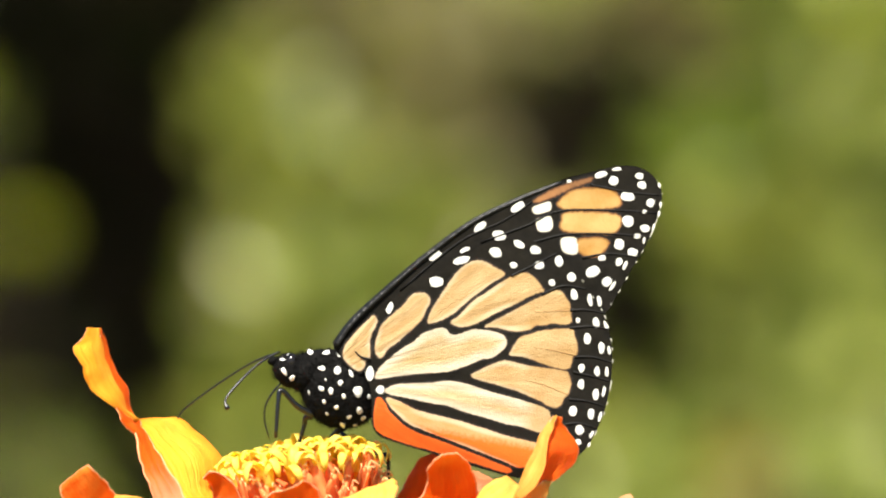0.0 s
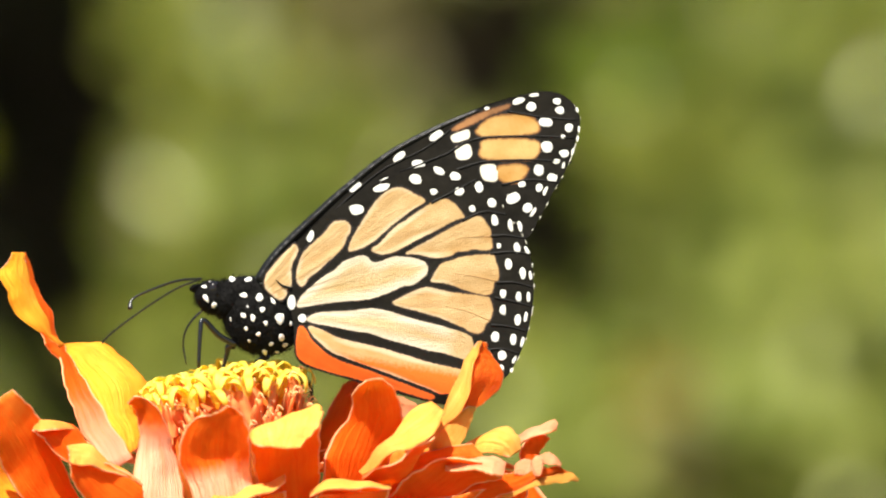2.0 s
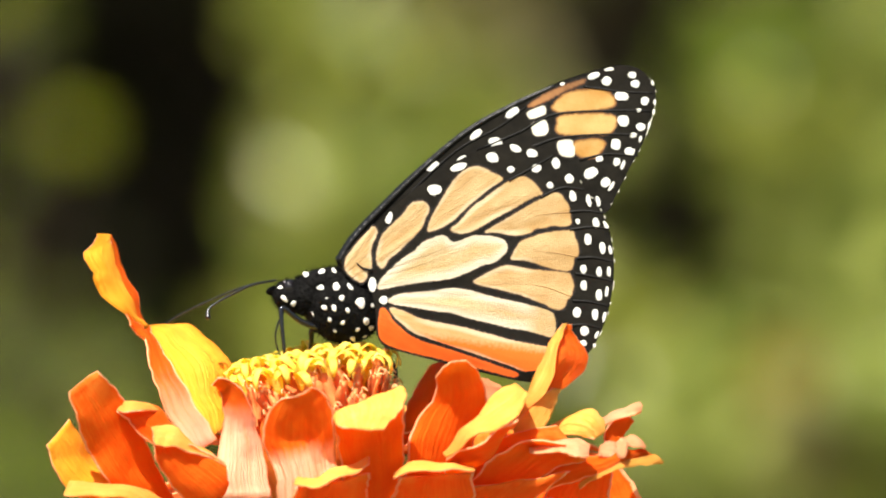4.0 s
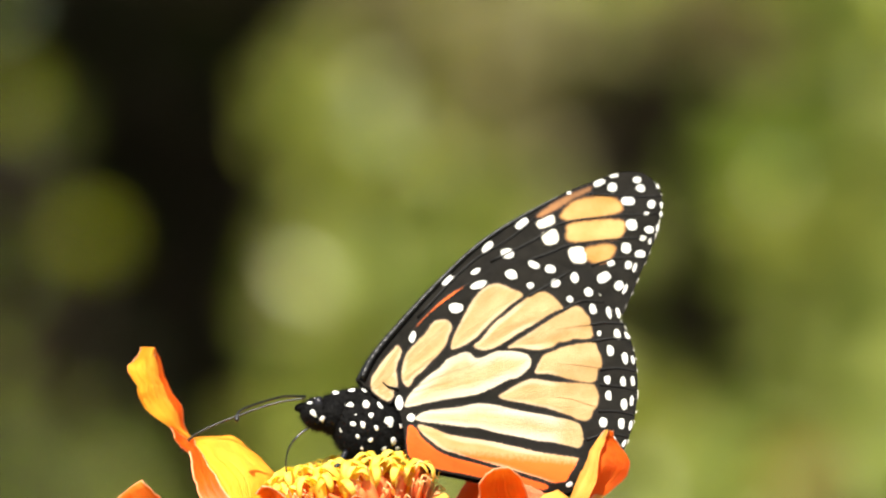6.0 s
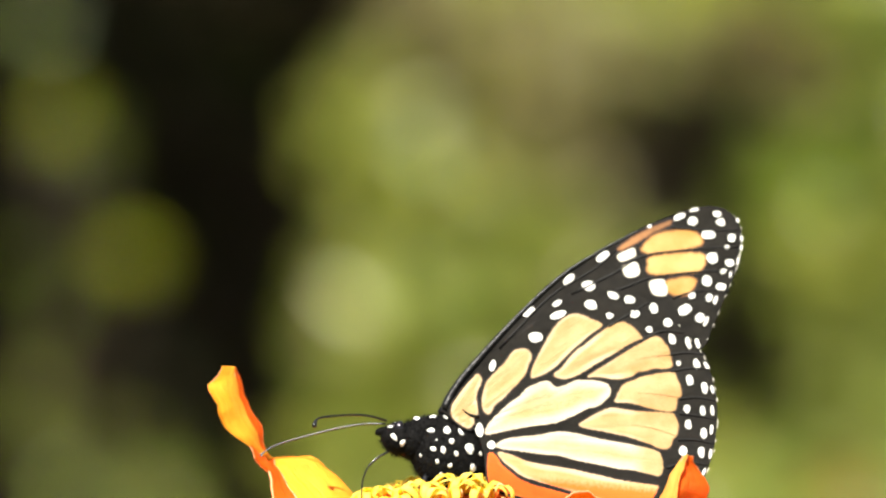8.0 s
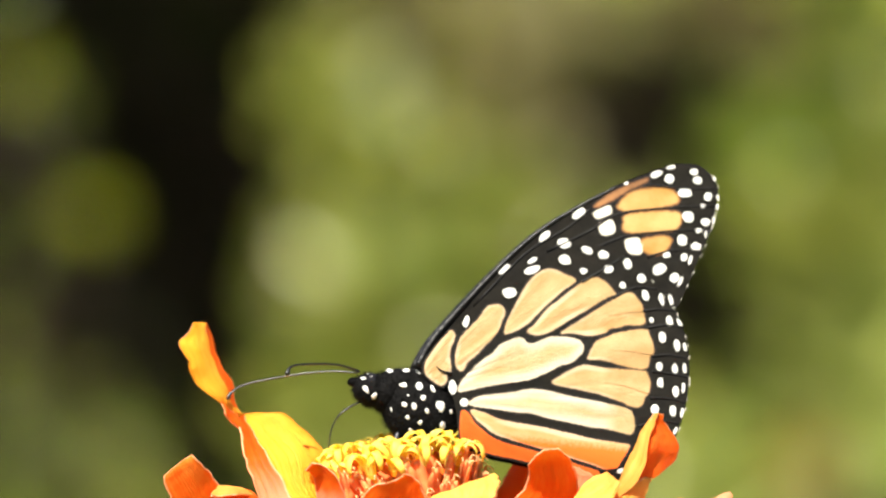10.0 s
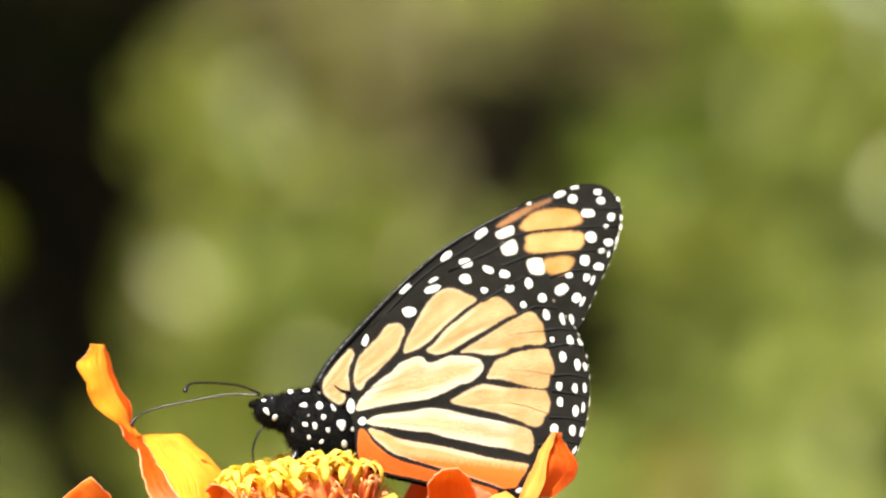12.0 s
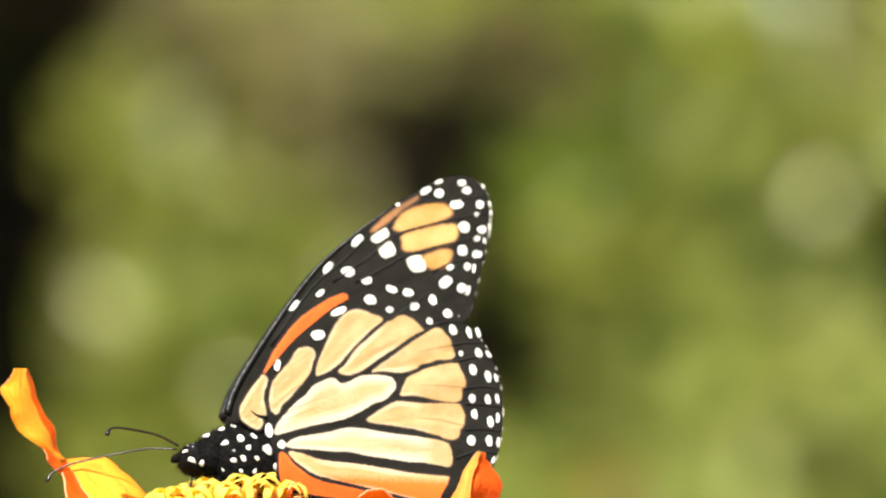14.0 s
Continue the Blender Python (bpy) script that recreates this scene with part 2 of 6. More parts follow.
M_TUBE = petal_mat("floret_orange", (0.95, 0.50, 0.03), (0.98, 0.68, 0.08), (1.0, 0.58, 0.04), 0.5, 0.3)
M_CHAFF = petal_mat("chaff_orange", (0.95, 0.24, 0.05), (1.0, 0.52, 0.20), (1.0, 0.42, 0.10), 0.55, 0.5)
M_FRINGE = petal_mat("chaff_fringe", (0.97, 0.55, 0.18), (0.98, 0.80, 0.48), (1.0, 0.66, 0.28), 0.55, 0.2)
M_CONE = petal_mat("cone_orange", (0.55, 0.09, 0.02), (0.75, 0.22, 0.03), (0.8, 0.2, 0.02), 0.3, 0.3)
M_STEM = leaf_mat("stem_green", (0.085, 0.139, 0.033), (0.119, 0.179, 0.049))


# ---- mesh helpers ----
def curve(pts, n, closed=False):
    """Points of a smooth line through the control points."""
    p = np.array(pts, float)
    k = len(p)
    segs = k if closed else k - 1
    out = []
    for i in range(n):
        u = i * segs / (n if closed else n - 1)
        j = min(int(u), segs - 1)
        f = u - j
        if closed:
            a, b, c, d = p[(j - 1) % k], p[j], p[(j + 1) % k], p[(j + 2) % k]
        else:
            b, c = p[j], p[j + 1]
            a = p[j - 1] if j > 0 else 2 * b - c
            d = p[j + 2] if j + 2 < k else 2 * c - b
        out.append(0.5 * (2 * b + (c - a) * f + (2 * a - 5 * b + 4 * c - d) * f * f + (3 * b - a - 3 * c + d) * f ** 3))
    return np.array(out)


def mesh_of(name, bm, mats, smooth=True):
    me = bpy.data.meshes.new(name)
    bm.normal_update()
    bm.to_mesh(me)
    bm.free()
    for m in (mats if isinstance(mats, (list, tuple)) else [mats]):
        me.materials.append(m)
    if smooth:
        me.polygons.foreach_set("use_smooth", [True] * len(me.polygons))
    return me


def part(name, bm, material, parent, label="", smooth=True):
    ob = new(name, mesh_of(name, bm, material, smooth))
    ob.parent = parent
    if label:
        tagged(ob, label)
    return ob


def thing(name, m, label, category, group="", kind=""):
    ob = new(name)
    ob.matrix_world = m
    ob.empty_display_size = 0.01
    return tagged(ob, label, category, group, kind)


def tube(bm, pts, radii, sides=8, cap=True):
    """A round tapering tube along the points."""
    pts = [Vector(p) for p in pts]
    rings = []
    for i, p in enumerate(pts):
        d = (pts[min(i + 1, len(pts) - 1)] - pts[max(i - 1, 0)]).normalized()
        side = d.cross(Vector((0.13, 1.0, 0.21))).normalized()
        up = side.cross(d)
        r = radii[i]
        rings.append([bm.verts.new(p + side * r * math.cos(a) + up * r * math.sin(a))
                      for a in (2 * math.pi * k / sides for k in range(sides))])
    for a, b in zip(rings, rings[1:]):
        for k in range(sides):
            bm.faces.new((a[k], a[(k + 1) % sides], b[(k + 1) % sides], b[k]))
    if cap:
        bm.faces.new(rings[0][::-1])
        bm.faces.new(rings[-1])


def ellipsoid(bm, centre, radii, turn=0.0, rough=0.0, u=20, v=14):
    """A rounded lump; turn: degrees about the y axis."""
    m = Matrix.Translation(centre) @ pose(0, 0, 0, 0, turn, 0) @ Matrix.Diagonal((*radii, 1))
    r = bmesh.ops.create_uvsphere(bm, u_segments=u, v_segments=v, radius=1.0)
    for w in r["verts"]:
        if rough:
            w.co *= 1 + rough * noise.noise(w.co * 3.1)
        w.co = m @ w.co


# ---- butterfly ----
def hind_shape(x, z):
    """How far the hindwing leaves its plane, in mm: camber, pleats along the veins, the inner margin rolled under."""
    s = -(z + 2.3) * 0.964 - x * 0.267
    roll = 0.07 * max(0.0, s) ** 2 / (1 + 0.12 * max(0.0, s))
    ang = math.atan2(z + 1.0, x + 6.0)
    return 0.035 * math.sin(ang * 21) * min(1.0, max(0.0, x) / 10) + roll - 0.0012 * (x - 16) ** 2 + 0.25


def fore_shape(x, z):
    return 0.03 * math.sin(0.9 * (z - 0.35 * x)) + 0.55 - 0.0007 * (x - 20) ** 2


def membrane(outline, shape, side, base_y, n, centre, thick=0.10):
    """The wing's own sheet, closed, with thickness."""
    bm = bmesh.new()
    rim = curve(outline, n, True)
    steps = [0.0, 0.12, 0.25, 0.38, 0.5, 0.6, 0.7, 0.8, 0.87, 0.93, 0.97, 1.0]
    layers = []
    for off in (-thick / 2, thick / 2):
        rows = []
        for f in steps[1:]:
            row = []
            for x, z in rim:
                px, pz = centre[0] + f * (x - centre[0]), centre[1] + f * (z - centre[1])
                row.append(bm.verts.new(((px) * MM, side * (-(base_y) + shape(px, pz) + off) * MM, pz * MM)))
            rows.append(row)
        mid = bm.verts.new((centre[0] * MM, side * (-base_y + shape(*centre) + off) * MM, centre[1] * MM))
        layers.append((mid, rows))
    for mid, rows in layers:
        for k in range(n):
            bm.faces.new((mid, rows[0][k], rows[0][(k + 1) % n]))
            for a, b in zip(rows, rows[1:]):
                bm.faces.new((a[k], a[(k + 1) % n], b[(k + 1) % n], b[k]))
    ra, rb = layers[0][1][-1], layers[1][1][-1]
    for k in range(n):
        bm.faces.new((ra[k], ra[(k + 1) % n], rb[(k + 1) % n], rb[k]))
    bmesh.ops.recalc_face_normals(bm, faces=bm.faces)
    return bm


def rim_distance(px, pz, line):
    """Signed distance in mm from every point to a closed outline, positive inside."""
    a, b = line, np.roll(line, -1, 0)
    best = np.full(px.shape, 1e9)
    inside = np.zeros(px.shape, bool)
    for (ax, az), (bx, bz) in zip(a, b):
        dx, dz = bx - ax, bz - az
        f = np.clip(((px - ax) * dx + (pz - az) * dz) / (dx * dx + dz * dz + 1e-12), 0, 1)
        best = np.minimum(best, (px - ax - f * dx) ** 2 + (pz - az - f * dz) ** 2)
        if az != bz:
            inside ^= ((az > pz) != (bz > pz)) & (px < ax + (pz - az) / (bz - az) * dx)
    return np.sqrt(best) * np.where(inside, 1, -1)


FIELD_CELLS = {}


def field_cells(kind, outlines, step=0.22, skirt=0.34):
    """For every field of a wing: its cells on one shared lattice, and each corner's distance to the field's rim."""
    if kind not in FIELD_CELLS:
        lines = [curve(ctrl, 7 * len(ctrl), True) for ctrl in outlines]
        every = np.concatenate(lines)
        lo, hi = every.min(0) - 1, every.max(0) + 1
        px, pz = np.meshgrid(np.arange(lo[0], hi[0], step), np.arange(lo[1], hi[1], step))
        far = np.array([rim_distance(px, pz, line) for line in lines])
        mid = (far[:, :-1, :-1] + far[:, 1:, :-1] + far[:, :-1, 1:] + far[:, 1:, 1:]) / 4
        mine = mid.argmax(0)
        FIELD_CELLS[kind] = px, pz, far, [np.argwhere((mine == k) & (mid[k] > -skirt)) for k in range(len(lines))]
    return FIELD_CELLS[kind]


def colour_field(kind, k, outlines, mat, parent, shape, side, base_y, lift):
    """A field of coloured scales that lies on the wing and thins out into its black surround."""
    px, pz, far, cells = field_cells(kind, outlines)
    index, verts, rim, faces = {}, [], [], []
    for i, j in cells[k]:
        loop = []
        for c in ((i, j), (i, j + 1), (i + 1, j + 1), (i + 1, j)):
            if c not in index:
                x, z = px[c], pz[c]
                index[c] = len(verts)
                verts.append((x * MM, side * (-base_y + shape(x, z) - lift) * MM, z * MM))
                rim.append(far[k][c] + 0.13)
            loop.append(index[c])
        faces.append(loop if side > 0 else loop[::-1])
    me = bpy.data.meshes.new("colour_field")
    me.from_pydata(verts, [], faces)
    me.attributes.new("rim", 'FLOAT', 'POINT').data.foreach_set("value", rim)
    me.polygons.foreach_set("use_smooth", [True] * len(faces))
    me.materials.append(mat)
    ob = new("colour_field", me)
    ob.parent = parent
    return ob


def spot(x, z, w, h, turn, shape, side, base_y, lift=0.14):
    """One small oval of white scales, slightly domed and uneven."""
    bm = bmesh.new()
    n = 12
    c, s = math.cos(radians(turn)), math.sin(radians(turn))
    rows = []
    for f, up in ((1.0, lift - 0.03), (0.6, lift), (0.3, lift + 0.01)):
        row = []
        for k in range(n):
            a = 2 * math.pi * k / n
            wob = 1 + 0.30 * noise.noise((x * 3 + math.cos(a), z * 3 + math.sin(a), 0.3))
            ex = math.copysign(abs(math.cos(a)) ** 0.92, math.cos(a)) * w / 2 * f * wob
            ez = math.copysign(abs(math.sin(a)) ** 0.92, math.sin(a)) * h / 2 * f * wob
            px, pz = x + ex * c - ez * s, z + ex * s + ez * c
            row.append(bm.verts.new((px * MM, side * (-base_y + shape(px, pz) - up) * MM, pz * MM)))
        rows.append(row)
    mid = bm.verts.new((x * MM, side * (-base_y + shape(x, z) - lift - 0.015) * MM, z * MM))
    for a, b in zip(rows, rows[1:]):
        for k in range(n):
            bm.faces.new((a[k], a[(k + 1) % n], b[(k + 1) % n], b[k]))
    for k in range(n):
        bm.faces.new((rows[-1][k], rows[-1][(k + 1) % n], mid))
    bmesh.ops.recalc_face_normals(bm, faces=bm.faces)
    return bm


HIND_FRINGE = [(27.51, 14.82), (29.34, 12.16), (30.63, 10.26), (31.62, 7.22), (32.00, 4.18), (31.84, 0.76), (31.08, -3.04), (29.87, -6.08), (28.50, -8.36)]
FORE_FRINGE = [(37.05, 28.50), (37.92, 26.60), (37.62, 24.32), (36.18, 20.14), (34.12, 16.34), (32.30, 12.92), (30.70, 10.41)]
HIND_RIM = [(-1.52, 1.90), (-4.41, 3.65), (-4.71, 4.41), (-4.10, 4.48), (-2.20, 6.99), (0.00, 9.27), (1.98, 11.17), (4.64, 13.60), (7.07, 15.28), (9.80, 17.10), (12.77, 18.54), (15.66, 19.61), (18.85, 20.06), (21.66, 19.46), (24.93, 17.48), (27.36, 14.82), (29.26, 12.16), (30.55, 10.26), (31.54, 7.22), (31.92, 4.18), (31.77, 0.76), (31.01, -3.04), (29.79, -6.08), (28.35, -8.36), (25.08, -10.6), (21.0, -12.2), (15.4, -11.2), (9.9, -9.75), (6.1, -8.7), (2.3, -7.65), (0.9, -7.1), (0.05, -5.9), (-0.15, -4.18), (-0.38, -1.14)]
FORE_RIM = [(-4.18, 3.04), (-5.62, 5.09), (-3.19, 8.28), (1.52, 12.84), (6.08, 17.02), (12.16, 21.89), (18.24, 25.23), (24.32, 27.89), (28.88, 29.34), (32.68, 30.17), (35.34, 29.87), (37.09, 28.50), (37.85, 26.60), (37.54, 24.32), (36.10, 20.14), (34.05, 16.34), (32.22, 12.92), (30.63, 10.41), (25.84, 8.74), (13.68, 4.94), (2.28, 1.90), (-1.52, 1.52)]
# fields of colour on the hindwing: material, lift, outline
HIND_FIELDS = []
HIND_FIELDS.append((M_CREAM, [(-4.2, 3.9), (-4.0, 4.9), (-3.4, 5.7), (-2.3, 7.1), (-1.1, 8.3), (-0.3, 9.0), (0.1, 8.4), (-0.1, 7.6), (-0.5, 6.9), (-0.8, 5.7), (-0.7, 4.2), (-0.8, 3.3), (-1.3, 2.9), (-1.4, 2.1), (-2.1, 1.6), (-3.0, 2.1), (-4.0, 3.0)]))
HIND_FIELDS.append((M_CREAM, [(0.1, 4.2), (0.6, 3.5), (1.0, 3.6), (1.7, 4.7), (2.8, 5.5), (3.8, 6.5), (4.8, 7.4), (5.5, 8.1), (6.2, 9.0), (6.6, 10.0), (7.1, 11.0), (7.1, 11.5), (6.8, 12.0), (6.2, 12.3), (5.3, 12.2), (4.6, 11.8), (3.6, 10.5), (2.3, 9.3), (1.0, 8.0), (0.4, 6.7), (0.1, 5.5)]))
HIND_FIELDS.append((M_CREAM, [(7.0, 8.4), (7.3, 9.6), (8.0, 11.0), (8.9, 12.5), (10.3, 14.7), (11.5, 16.0), (12.6, 16.7), (13.7, 16.9), (14.7, 16.6), (15.7, 16.0), (16.8, 15.5), (16.9, 15.0), (15.4, 14.1), (14.2, 13.1), (12.9, 12.1), (11.5, 10.8), (10.4, 9.8), (8.9, 8.9), (7.6, 8.4)]))
HIND_FIELDS.append((M_CREAM, [(10.1, 8.5), (11.2, 8.0), (12.2, 8.1), (13.4, 8.5), (15.0, 9.4), (16.0, 10.0), (18.0, 11.0), (19.8, 12.0), (21.3, 12.8), (22.3, 13.1), (22.2, 13.5), (21.3, 14.6), (20.1, 15.4), (19.0, 15.3), (17.7, 14.7), (16.2, 13.7), (14.4, 12.4), (12.9, 11.3), (11.2, 9.4)]))
HIND_FIELDS.append((M_CREAM, [(14.7, 8.1), (16.2, 9.0), (18.0, 10.0), (20.0, 11.2), (22.3, 12.4), (23.8, 13.1), (24.7, 13.1), (25.3, 12.4), (25.9, 11.4), (26.1, 10.3), (26.1, 9.0), (25.1, 8.8), (23.8, 8.9), (22.6, 8.6), (21.5, 8.5), (20.7, 8.0), (19.5, 7.7), (18.0, 7.7), (16.7, 8.0), (15.5, 8.1)]))
HIND_FIELDS.append((M_PALE, [(0.3, 0.7), (2.3, 1.0), (4.8, 1.4), (7.4, 1.7), (9.9, 2.0), (12.4, 2.9), (14.4, 3.8), (15.6, 4.0), (16.9, 4.9), (17.5, 5.8), (17.4, 6.6), (16.7, 7.1), (15.4, 7.4), (14.2, 7.5), (12.9, 7.5), (11.2, 6.8), (10.0, 6.8), (9.5, 7.4), (8.6, 7.6), (7.4, 7.2), (6.3, 6.7), (5.3, 5.7), (4.0, 4.9), (2.8, 3.9), (1.5, 2.8), (0.6, 1.7)]))
HIND_FIELDS.append((M_CREAM, [(18.2, 4.4), (18.4, 5.1), (18.8, 5.8), (19.5, 6.7), (20.7, 7.2), (22.3, 7.7), (24.1, 8.0), (25.6, 8.1), (26.4, 8.1), (26.7, 7.2), (27.1, 6.1), (27.1, 4.9), (26.6, 4.5), (26.4, 3.6), (26.1, 2.9), (25.1, 2.8), (23.0, 3.3), (21.3, 3.9), (19.8, 4.3)]))
HIND_FIELDS.append((M_CREAM, [(13.1, 1.4), (13.9, 2.0), (15.4, 2.8), (16.9, 3.4), (18.0, 3.5), (20.5, 3.0), (23.0, 2.7), (25.1, 2.5), (26.0, 2.2), (26.3, 1.4), (26.4, 0.4), (26.1, -0.6), (25.6, -1.1), (25.3, -1.8), (24.8, -2.4), (23.8, -2.3), (22.6, -1.7), (21.0, -1.0), (19.5, -0.4), (18.0, -0.0), (16.2, 0.5), (14.4, 0.9)]))
HIND_FIELDS.append((M_PALE, [(1.6, -0.9), (3.0, -0.2), (5.3, -0.0), (7.8, 0.2), (9.9, 0.5), (11.9, 0.3), (13.4, -0.1), (16.2, -0.9), (18.0, -1.3), (20.0, -1.8), (21.8, -2.3), (23.3, -2.8), (23.7, -3.4), (23.9, -4.4), (23.5, -6.0), (21.8, -5.6), (20.0, -5.1), (18.0, -4.8), (15.4, -4.1), (12.9, -3.5), (9.9, -2.6), (8.1, -2.4), (6.1, -2.0), (4.3, -1.7), (2.5, -1.4), (1.7, -1.1)]))
HIND_FIELDS.append((M_WARM, [(1.8, -2.0), (3.6, -2.5), (5.5, -3.4), (7.8, -4.0), (9.9, -4.4), (12.4, -5.0), (16.0, -6.0), (18.0, -6.6), (20.5, -7.1), (23.0, -7.6), (22.9, -7.9), (22.6, -8.6), (21.8, -9.7), (21.3, -10.4), (20.0, -10.6), (19.0, -10.4), (18.0, -9.9), (15.4, -9.0), (12.9, -8.1), (11.2, -7.5), (8.6, -6.6), (6.6, -5.9), (4.8, -5.2), (3.6, -4.2), (2.5, -3.2)]))
HIND_FIELDS.append((M_RUST, [(0.5, -2.1), (1.0, -2.1), (1.5, -2.7), (2.0, -3.6), (2.8, -4.4), (4.3, -5.7), (6.1, -6.6), (8.9, -7.5), (11.9, -8.5), (15.0, -9.6), (18.0, -10.7), (18.8, -11.1), (18.2, -11.4), (15.4, -10.7), (12.9, -10.0), (9.9, -9.3), (7.4, -8.6), (4.8, -8.0), (2.3, -7.2), (1.0, -6.6), (0.4, -5.9), (0.2, -4.7), (0.3, -3.2)]))
FORE_FIELDS = []
FORE_FIELDS.append((M_ORANGE, [(23.9, 24.7), (24.1, 25.3), (25.3, 26.4), (27.1, 27.0), (29.4, 27.2), (30.9, 27.0), (31.9, 26.4), (32.4, 25.3), (32.1, 24.8), (30.6, 24.5), (28.1, 24.2), (25.6, 24.2), (24.5, 24.3)]))
FORE_FIELDS.append((M_ORANGE, [(24.5, 22.6), (24.8, 23.6), (27.1, 23.9), (30.2, 23.9), (32.3, 23.4), (32.4, 22.2), (31.4, 21.1), (29.1, 21.0), (26.6, 21.0), (24.8, 21.3), (24.3, 21.9)]))
FORE_FIELDS.append((M_ORANGE, [(26.8, 20.1), (28.1, 20.4), (30.2, 20.4), (30.9, 19.8), (30.4, 18.8), (29.1, 17.9), (27.4, 18.2), (26.7, 19.1)]))
FORE_FIELDS.append((M_BROWN, [(20.7, 25.2), (23.0, 26.7), (25.6, 27.7), (28.3, 28.5), (28.1, 28.0), (25.6, 27.0), (23.6, 26.0), (21.5, 25.1)]))
FORE_FIELDS.append((M_IVORY, [(24.7, 20.2), (26.3, 20.3), (26.8, 19.4), (26.5, 18.3), (25.1, 18.4), (24.6, 19.3)]))
FORE_FIELDS.append((M_IVORY, [(20.6, 24.2), (21.7, 24.7), (22.8, 25.0), (22.9, 24.2), (22.5, 23.9), (21.0, 23.5)]))
FORE_FIELDS.append((M_IVORY, [(21.2, 22.7), (22.1, 22.9), (22.9, 23.0), (23.2, 21.9), (22.8, 21.3), (21.6, 21.2), (21.2, 21.9)]))
FORE_FIELDS.append((M_RUST, [(0.00, 7.22), (2.13, 10.41), (4.56, 12.84), (7.90, 15.28), (11.10, 16.64), (13.38, 17.25), (15.05, 16.95), (13.68, 12.54), (9.12, 8.74), (3.04, 4.94), (0.38, 4.94)]))
HIND_COSTAL = [(1.82, 10.18, 0.95, 1.66, -20), (7.90, 13.91, 2.02, 1.54, 0), (11.17, 16.87, 2.37, 1.07, 20), (15.81, 18.09, 1.90, 1.30, -15), (18.85, 19.30, 1.66, 0.95, -25), (21.05, 18.62, 1.54, 1.19, -5), (24.32, 17.18, 1.07, 1.54, 25), (26.07, 15.12, 1.19, 1.42, 25), (21.66, 16.57, 1.42, 1.19, -15), (18.24, 16.49, 1.07, 0.95, 0), (23.48, 14.29, 0.95, 0.95, 0), (26.52, 12.77, 0.95, 1.54, 15)]
HIND_OUTER = [(28.65, 12.16, 0.71, 1.66, 10), (29.94, 11.93, 0.59, 1.54, 12), (27.13, 9.35, 0.71, 0.83, 0), (29.56, 9.12, 0.95, 1.54, 15), (30.86, 8.89, 0.47, 1.30, 25), (28.50, 6.92, 0.95, 1.66, 5), (30.40, 5.78, 0.83, 1.66, 5), (31.46, 5.40, 0.47, 1.30, 12), (27.82, 2.96, 0.95, 1.30, 0), (29.94, 2.58, 0.83, 1.54, 0), (31.24, 2.58, 0.47, 1.54, 0), (27.82, 0.76, 0.95, 1.42, 0), (29.87, -0.53, 0.95, 1.54, -5), (30.93, -0.08, 0.47, 1.42, -10)]
HIND_TAIL = [(-0.61, 1.22, 1.25, 1.95, -8), (0.91, -0.84, 1.2, 1.2, 0), (26.90, -2.81, 1.19, 1.54, 0), (29.34, -3.12, 0.95, 1.54, -8), (30.55, -3.50, 0.47, 1.42, -15), (27.82, -5.40, 1.19, 1.42, -10), (29.49, -5.93, 0.47, 1.19, -25), (27.66, -7.07, 1.19, 0.83, 10), (29.18, -7.37, 0.47, 0.59, 0), (25.08, -9.04, 1.19, 0.95, 20), (21.74, -11.02, 1.07, 0.71, 25)]
FORE_COSTAL = [(7.60, 17.33, 2.25, 1.07, 38), (13.60, 21.51, 2.02, 1.07, 42), (18.47, 24.24, 2.25, 1.19, 30), (11.63, 18.24, 1.54, 0.83, 30), (16.11, 20.37, 2.13, 1.54, 10), (25.31, 27.97, 0.71, 0.47, 0), (18.24, 18.54, 1.54, 1.19, 0), (29.49, 28.96, 1.90, 0.95, 15), (31.31, 28.20, 1.42, 1.30, -10), (31.69, 29.79, 1.30, 0.47, 5)]
FORE_APEX = [(34.73, 28.96, 1.19, 0.95, -10), (35.11, 27.74, 1.30, 1.07, 0), (33.29, 26.14, 1.90, 1.42, -5), (36.33, 25.38, 1.19, 1.19, 0), (35.57, 24.17, 0.71, 0.59, 0), (33.44, 22.80, 1.66, 1.54, 0), (35.72, 21.96, 1.30, 1.19, 10), (34.73, 20.82, 1.07, 0.71, 0), (32.30, 19.68, 1.42, 1.54, 0), (34.05, 18.70, 1.30, 1.07, 20), (32.38, 17.33, 1.07, 1.19, 0), (30.02, 17.78, 1.07, 0.83, 10)]
FORE_EDGE = [(28.88, 15.96, 2.25, 1.54, 20), (30.86, 14.67, 1.30, 1.54, -25), (31.62, 14.06, 0.47, 1.42, -30), (33.21, 16.87, 0.47, 1.19, -22), (34.58, 18.54, 0.47, 1.07, -20), (35.64, 20.37, 0.36, 1.07, -15), (36.86, 22.12, 0.36, 1.19, -15), (37.54, 23.94, 0.36, 0.95, -8), (37.70, 25.23, 0.36, 0.95, 0), (37.47, 27.82, 0.36, 0.83, 15)]


